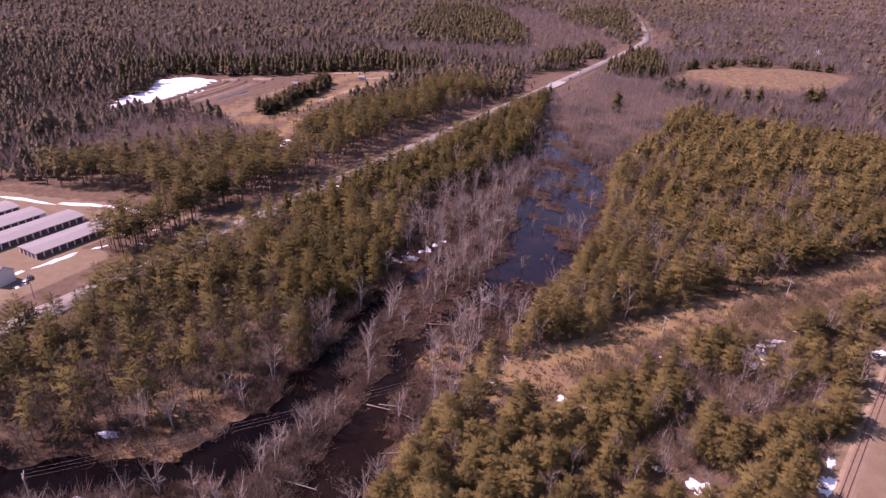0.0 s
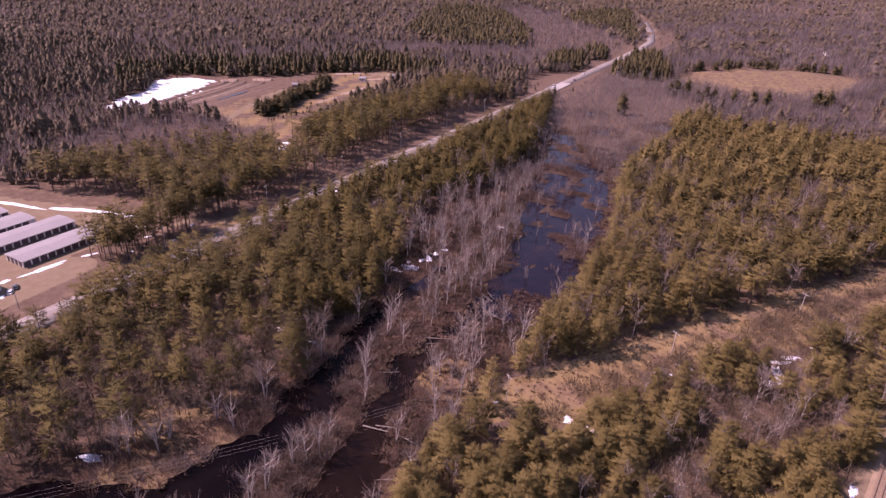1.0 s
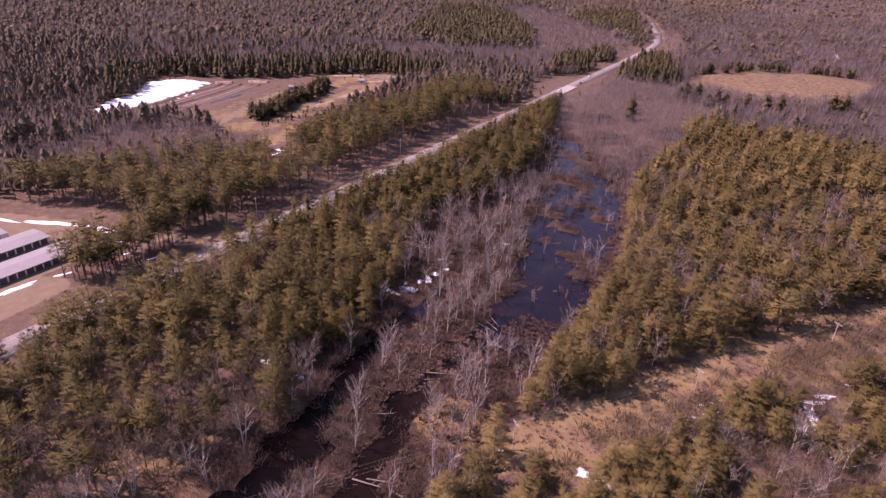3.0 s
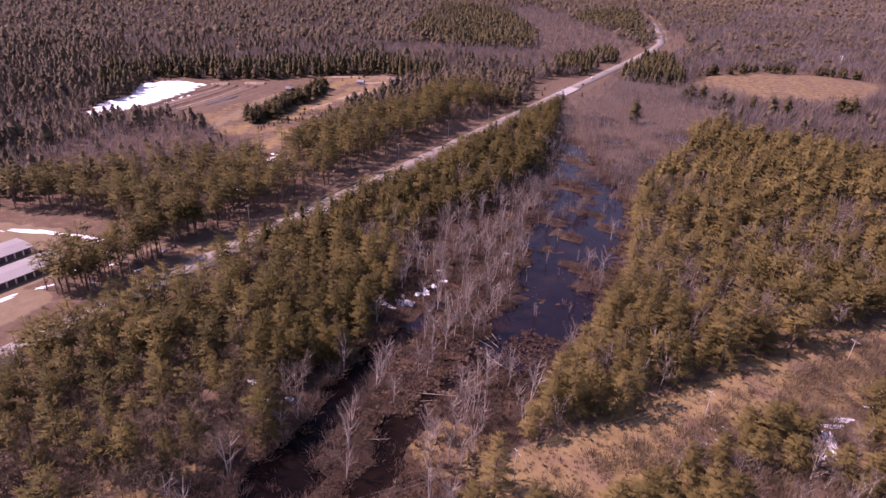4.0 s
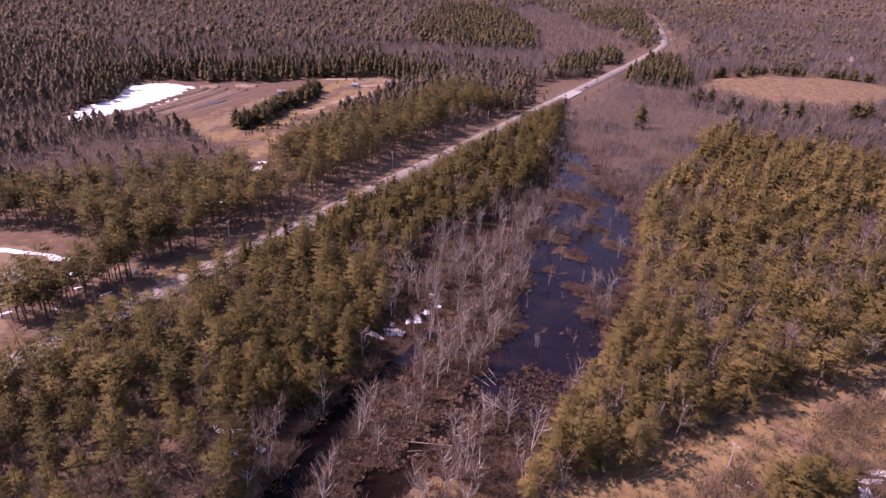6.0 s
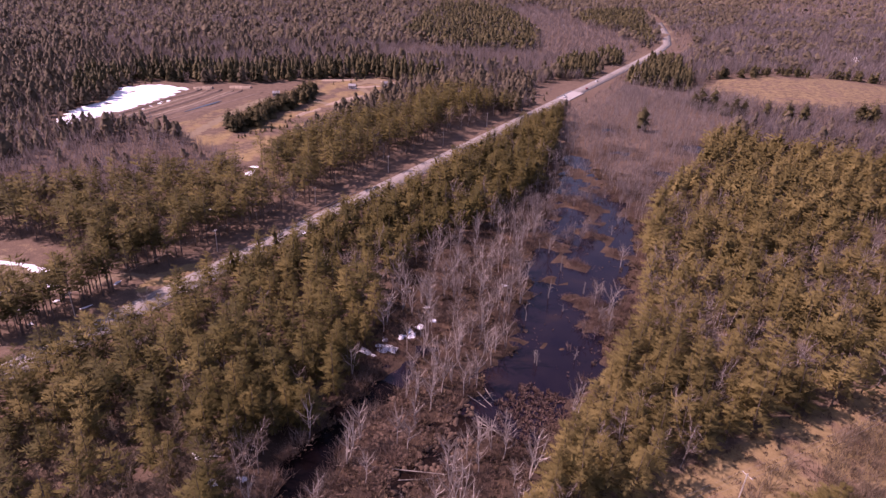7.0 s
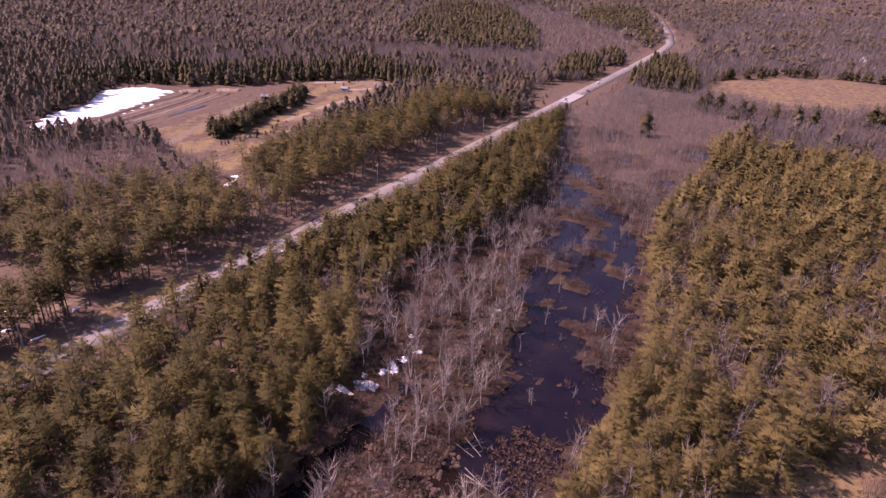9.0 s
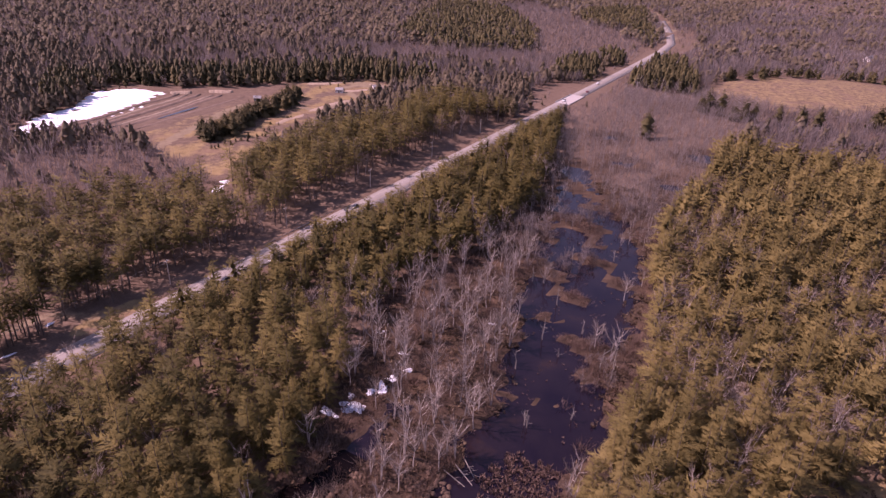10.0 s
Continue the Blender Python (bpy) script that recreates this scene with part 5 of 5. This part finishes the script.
def build_low_growth():
    rng = np.random.default_rng(77)
    x, y = rng.uniform(-190, -55, 60000), rng.uniform(20, 640, 60000)
    w, sw = wet(x, y), in_swamp(x, y)
    patch = waves(x, y, 24, 31)
    on = sw & ((w > 0) | (island(x, y) > 0.6)) & (patch > 0.15) & (y < 380) & (rng.uniform(0, 1, len(x)) < 0.42)
    clumps("marsh_shrubs", [bush(200 + s, 2.0, 2.6, 18, 0.13) for s in range(6)], x[on], y[on], REDSTEMS, "low red-brown leafless shrubs in the marsh", 41, (0.5, 1.2))
    on = sw & (y < 430) & (w > -1.5) & (patch <= 0.25) & (rng.uniform(0, 1, len(x)) < 0.5)
    clumps("sedge_tussocks", [tussock(210 + s, 1.4, 9) for s in range(6)], x[on], y[on], SEDGE, "tan and rust sedge tussocks in shallow water", 42, (0.6, 1.3))
    on = sw & (y < 340) & (w > np.where(y < 200, -1.0, 0.5)) & (rng.uniform(0, 1, len(x)) < np.where(y < 200, 0.40, 0.14))
    clumps("swamp_brush", [bush(250 + s, 3.0, 3.0, 16, 0.10) for s in range(6)], x[on], y[on], REDSTEMS, "tangled red-brown leafless brush of the swamp", 46, (0.5, 1.3))
    x, y = rng.uniform(-66, 120, 40000), rng.uniform(135, 420, 40000)
    on = inside(x, y, CLEARING)
    dense = on & (rng.uniform(0, 1, len(x)) < 0.42)
    clumps("dry_grass", [tussock(220 + s, 1.0, 10) for s in range(6)], x[dense], y[dense], SEDGE, "dry tan grass tufts in the cleared strip", 43, (0.3, 0.95))
    some = on & (waves(x, y, 18, 33) + 0.5 * waves(x, y, 7, 32) > 0.2) & (rng.uniform(0, 1, len(x)) < 0.34)
    clumps("clearing_shrubs", [bush(230 + s, 1.5, 2.2, 24, 0.09) for s in range(6)], x[some], y[some], REDSTEMS, "low brown shrubs in the cleared strip", 44, (0.5, 1.2))
    x, y = rng.uniform(-330, 60, 40000), rng.uniform(30, 420, 40000)
    p, b, _ = stands(x, y)
    on = (p + b > 0) & ~in_swamp(x, y) & (rng.uniform(0, 1, len(x)) < 0.10)
    clumps("undergrowth", [bush(240 + s, 2.4, 2.8, 18, 0.13) for s in range(6)], x[on], y[on], BRUSH, "leafless undergrowth below the trees", 45, (0.6, 1.3))
    x, y = rng.uniform(-62, 60, 5200), rng.uniform(100, 330, 5200)
    rail_x = RAIL[0] + RAIL[2] * (y - RAIL[1])
    edge = line_gap(x, y, CLEARING[:7])
    cx, cy = np.array([p[0] for p in CLEARING[:7]]), np.array([p[1] for p in CLEARING[:7]])
    under = (y < np.interp(x, cx, cy)) & (x < rail_x - 7) & (edge > 11 + 3 * waves(x, y, 12, 34))
    under &= (waves(x, y, 70, 21) + 0.7 * waves(x, y, 22, 35) < 0.75) & (np.hypot(x - 4, y - 138) > 6) & (rng.uniform(0, 1, len(x)) < 0.9)
    clumps("grey_shrubs", [far_bare(260 + s, 5.2, 4.4, 56, 0.15) for s in range(6)], x[under], y[under], BRUSH, "rounded grey-brown leafless shrubs between young pines", 47, (0.45, 1.0))
    x, y = rng.uniform(-122, -78, 2400), rng.uniform(150, 215, 2400)
    on = (wet(x, y) > -3.5) & (waves(x, y, 20, 36) > -0.35) & (np.hypot((x + 99) / 15, (y - 178) / 22) < 1) & (rng.uniform(0, 1, len(x)) < 0.8)
    clumps("marsh_hummocks", [hummock(270 + s) for s in range(5)], x[on], y[on], HUMMOCK, "rounded brown hummocks of dead sedge in the marsh", 48, (0.45, 0.95))
    x, y = rng.uniform(-88, -62, 1500), rng.uniform(190, 222, 1500)
    on = np.hypot((x + 75) / 10, (y - 205) / 11) + 0.3 * waves(x, y, 9, 37) < 0.95
    clumps("water_weed", [tussock(280 + s, 1.6, 10) for s in range(4)], x[on], y[on], REDSTEMS, "mat of red-brown dead weed in the shallow water", 49, (0.35, 0.8))
    x, y = rng.uniform(-150, -66, 3600), rng.uniform(225, 440, 3600)
    on = (wet(x, y) < 0) & (waves(x, y, 17, 38) + 0.5 * waves(x, y, 7, 39) > 0.35)
    clumps("pond_debris", [tussock(285 + s, 1.3, 7) for s in range(4)], x[on], y[on], REDSTEMS, "dead sedge and debris lying in shallow water", 51, (0.25, 0.6))
    x, y = rng.uniform(-135, -50, 2600), rng.uniform(45, 200, 2600)
    bank = line_gap(x, y, [(-71, 128), (-62, 110), (-56, 95), (-52, 80)])
    isle = np.hypot((x + 90) / 8, (y - 92) / 24)
    brook = channel(x, y, BROOK)
    on = ((bank < 5) & (rng.uniform(0, 1, 2600) < 0.75) | (brook > -1.5) & (brook < 3) & (rng.uniform(0, 1, 2600) < 0.5) | (isle < 1) & (rng.uniform(0, 1, 2600) < 0.5)) & (wet(x, y) > -1.5)
    clumps("bank_shrubs", [bush(295 + s, 4.2, 3.4, 60, 0.10) for s in range(5)], x[on], y[on], TWIGS, "dense rounded leafless shrubs on the stream bank", 52, (0.6, 1.25))
    x, y = rng.uniform(-145, -64, 5200), rng.uniform(245, 415, 5200)
    near = islet(x, y) + 0.15 * waves(x, y, 9, 75)
    on = (near > 0.45) & (rng.uniform(0, 1, 5200) < 0.8)
    clumps("islet_brush", [bush(310 + s, 1.8, 2.4, 22, 0.13) for s in range(5)], x[on], y[on], REDSTEMS, "red-brown leafless brush on islets in the pond", 53, (0.5, 1.2))
    on = (near > 0.3) & (rng.uniform(0, 1, 5200) < 0.10)
    clumps("islet_trees", [np.concatenate(bare(320 + s, 7 + s % 3, 2.4, 7, 4, 4, 3, 1.3, 0.10, ribbon_tris)) for s in range(5)], x[on], y[on], GREYTWIGS, "thin pale leafless trees on islets in the pond", 54, (0.6, 1.2))
    x, y = rng.uniform(46, 75, 400), rng.uniform(140, 260, 400)
    on = (x > RAIL[0] + RAIL[2] * (y - RAIL[1]) + 13) & (rng.uniform(0, 1, 400) < 0.4)
    clumps("trackside_brush", [bush(290 + s, 1.8, 2.4, 26, 0.09) for s in range(4)], x[on], y[on], SEDGE, "tan brush beside the railway", 50, (0.5, 1.1))


HUMMOCK = plain("sedge_hummock", ((0.3, (0.070, 0.043, 0.031)), (0.7, (0.155, 0.102, 0.070))), 0.7, 0.95, 0.08, 9)


def hummock(seed):
    """A low dome with a ragged skirt, as triangles."""
    rng = np.random.default_rng(seed)
    n = 9
    a = np.arange(n) * 2 * np.pi / n
    rings = [np.stack([np.cos(a) * r * s, np.sin(a) * r * s, np.full(n, z)], 1) for r, z, s in ((0.85, -0.15, 1 + 0.22 * rng.normal(0, 1, n)), (0.78, 0.25, 1 + 0.1 * rng.normal(0, 1, n)), (0.42, 0.52, 1 + 0.1 * rng.normal(0, 1, n)))]
    top = np.array([0.05, 0.0, 0.62])
    tris = []
    for k in range(n):
        j = (k + 1) % n
        for p, q in zip(rings, rings[1:]):
            tris += [(p[k], p[j], q[j]), (p[k], q[j], q[k])]
        tris.append((rings[2][k], rings[2][j], top))
    return np.array(tris)


build_low_growth()


def build_field_trees():
    rng = np.random.default_rng(8)
    dark = [pine(300 + s, 9.0, 2.6 + 0.2 * s, 40, 6, 0.05, 0.55, 0.2, 0.8) for s in range(5)]
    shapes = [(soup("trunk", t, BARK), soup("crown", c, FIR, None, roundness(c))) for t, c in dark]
    row = [(-351, 351), (-354, 362), (-360, 376), (-364, 390), (-368, 405), (-369, 420), (-375, 440), (-386, 462)]
    pts = [(px + rng.normal(0, 3.8), py + rng.uniform(-8, 8)) for px, py in row for _ in range(15)]
    field_row = len(pts)
    pts += [(px + rng.normal(0, 1.6), py + rng.normal(0, 2.0)) for px, py, k in (
        (-114, 645, 3), (-106, 643, 3), (-98, 644, 2), (-87, 633, 3), (-78, 633, 3), (-70, 637, 2), (-54, 640, 2), (-39, 645, 2), (-31, 644, 1), (-26, 646, 1), (8, 681, 2), (14, 675, 3), (22, 677, 3), (-128, 535, 2)) for _ in range(k)]
    front_row = len(pts) - field_row
    pts += [(px + rng.normal(0, 4), py + rng.normal(0, 3)) for px, py in ((-110, 792), (-105, 796), (-95, 804), (-85, 814), (-75, 824), (-60, 848), (-46, 857), (-36, 866), (-8, 890), (0, 893), (14, 900), (27, 903)) for _ in range(4)]
    place = np.array([(px, py, float(height(px, py)) - 0.1) for px, py in pts])
    tall = np.r_[rng.uniform(0.9, 1.45, field_row), rng.uniform(1.0, 2.5, front_row), rng.uniform(0.9, 1.5, len(pts) - field_row - front_row)]
    single("fir_tree", shapes, place, tall, ("trunk", "crown"), "tall dark fir tree beside an open field", "fir tree", 21)
    row = [(-334, 341), (-336, 350), (-334, 357), (-332, 364), (-330, 372), (-340, 385), (-345, 396), (-350, 416)]
    pts = [(px + rng.normal(0, 2.0), py + rng.uniform(-4, 4)) for px, py in row for _ in range(3)]
    pts += [(-385 + rng.uniform(-14, 14), 520 + rng.uniform(-22, 26)) for _ in range(10)] + [(-505 + rng.uniform(-12, 6), 395 + rng.uniform(-10, 6)) for _ in range(7)]
    place = np.array([(px, py, float(height(px, py)) - 0.05) for px, py in pts])
    single("fir_sapling", shapes, place, rng.uniform(0.22, 0.4, len(pts)), ("trunk", "crown"), "small green fir sapling on the dry field", "sapling", 22)


build_field_trees()


def soil_ridge(x0, y0, x1, y1, wide, tall, seed, mat, label):
    """A long low bank of soil."""
    rng = np.random.default_rng(seed)
    n = 40
    s = np.linspace(0, 1, n)
    d = np.array([x1 - x0, y1 - y0])
    d = d / np.linalg.norm(d)
    side = np.array([d[1], -d[0]])
    verts = []
    for k, f in enumerate(s):
        mid = np.array([x0 + (x1 - x0) * f, y0 + (y1 - y0) * f]) + side * 0.6 * math.sin(9 * f + seed)
        w = wide * (0.8 + 0.3 * rng.uniform()) * min(1, 8 * f + 0.2, 8 * (1 - f) + 0.2)
        for off, up in ((-1, -0.1), (-0.45, 0.8), (0.0, 1.0), (0.45, 0.8), (1, -0.1)):
            p = mid + side * off * w / 2
            verts.append((p[0], p[1], float(height(p[0], p[1])) + tall * up * (0.8 + 0.4 * rng.uniform())))
    faces = [(5 * k + i, 5 * k + i + 1, 5 * k + i + 6, 5 * k + i + 5) for k in range(n - 1) for i in range(4)]
    tagged(new("soil_bank", as_mesh("soil_bank", np.array(verts), faces, mat, smooth=True)), label, "soil bank", "soil banks on the field")


SOIL = plain("turned_soil", ((0.3, (0.120, 0.080, 0.060)), (0.7, (0.210, 0.145, 0.110))), 0.3, 0.95, 0.1, 10)
PALESOIL = plain("pale_sandy_soil", ((0.3, (0.230, 0.165, 0.118)), (0.7, (0.330, 0.250, 0.185))), 0.3, 0.95, 0.1, 10)
for i, (x0, y0, x1, y1, wide, tall, mat) in enumerate((
        (-438, 312, -462, 415, 4.0, 0.9, SOIL), (-431, 318, -455, 418, 3.0, 0.6, PALESOIL), (-425, 322, -447, 424, 5.0, 1.1, SOIL), (-419, 330, -438, 428, 2.6, 0.5, PALESOIL),
        (-414, 336, -433, 432, 5.5, 0.8, SOIL), (-404, 336, -418, 440, 3.0, 0.4, SOIL))):
    soil_ridge(x0, y0, x1, y1, wide, tall, i, mat, "long low bank of turned soil across the field")
for i, (x0, y0, x1, y1, wide, tall) in enumerate((
        (-468, 412, -458, 424, 7, 1.6), (-450, 434, -436, 446, 8, 1.5), (-414, 508, -394, 532, 10, 0.4), (-374, 508, -360, 526, 7, 0.4), (-372, 541, -346, 550, 7, 0.4), (-352, 440, -350, 486, 7, 0.4), (-346, 400, -349, 432, 5, 0.4))):
    soil_ridge(x0, y0, x1, y1, wide, tall, 20 + i, PALESOIL, "low heap of pale sandy soil at the field edge")
for i, (px, py, rx, ry, rz) in enumerate(((-416, 378, 1.5, 20, 9), (-424, 380, 1.0, 14, 9))):
    rim = np.array([(px + rx * math.cos(a) * (1 + 0.2 * math.sin(3 * a + i)) - ry * math.sin(a) * math.sin(radians(rz)), py + ry * math.sin(a), 0) for a in np.linspace(0, 6.1, 28)])
    rim[:, 2] = height(rim[:, 0], rim[:, 1]).max() + 0.06
    me = as_mesh("puddle", np.vstack([rim, rim.mean(0)]), [(k, (k + 1) % 28, 28) for k in range(28)], WATER)
    tagged(new("puddle", me), "long shallow puddle between soil banks", "water", kind="structure")
house(-374, 503, 25, 6, 4, 2.6, SIDING, "small white shed on pale sandy ground", ROOFING, "hut")
house(-358, 531, 60, 5, 4, 2.4, SIDING, "small white shed on pale sandy ground", ROOFING, "hut")
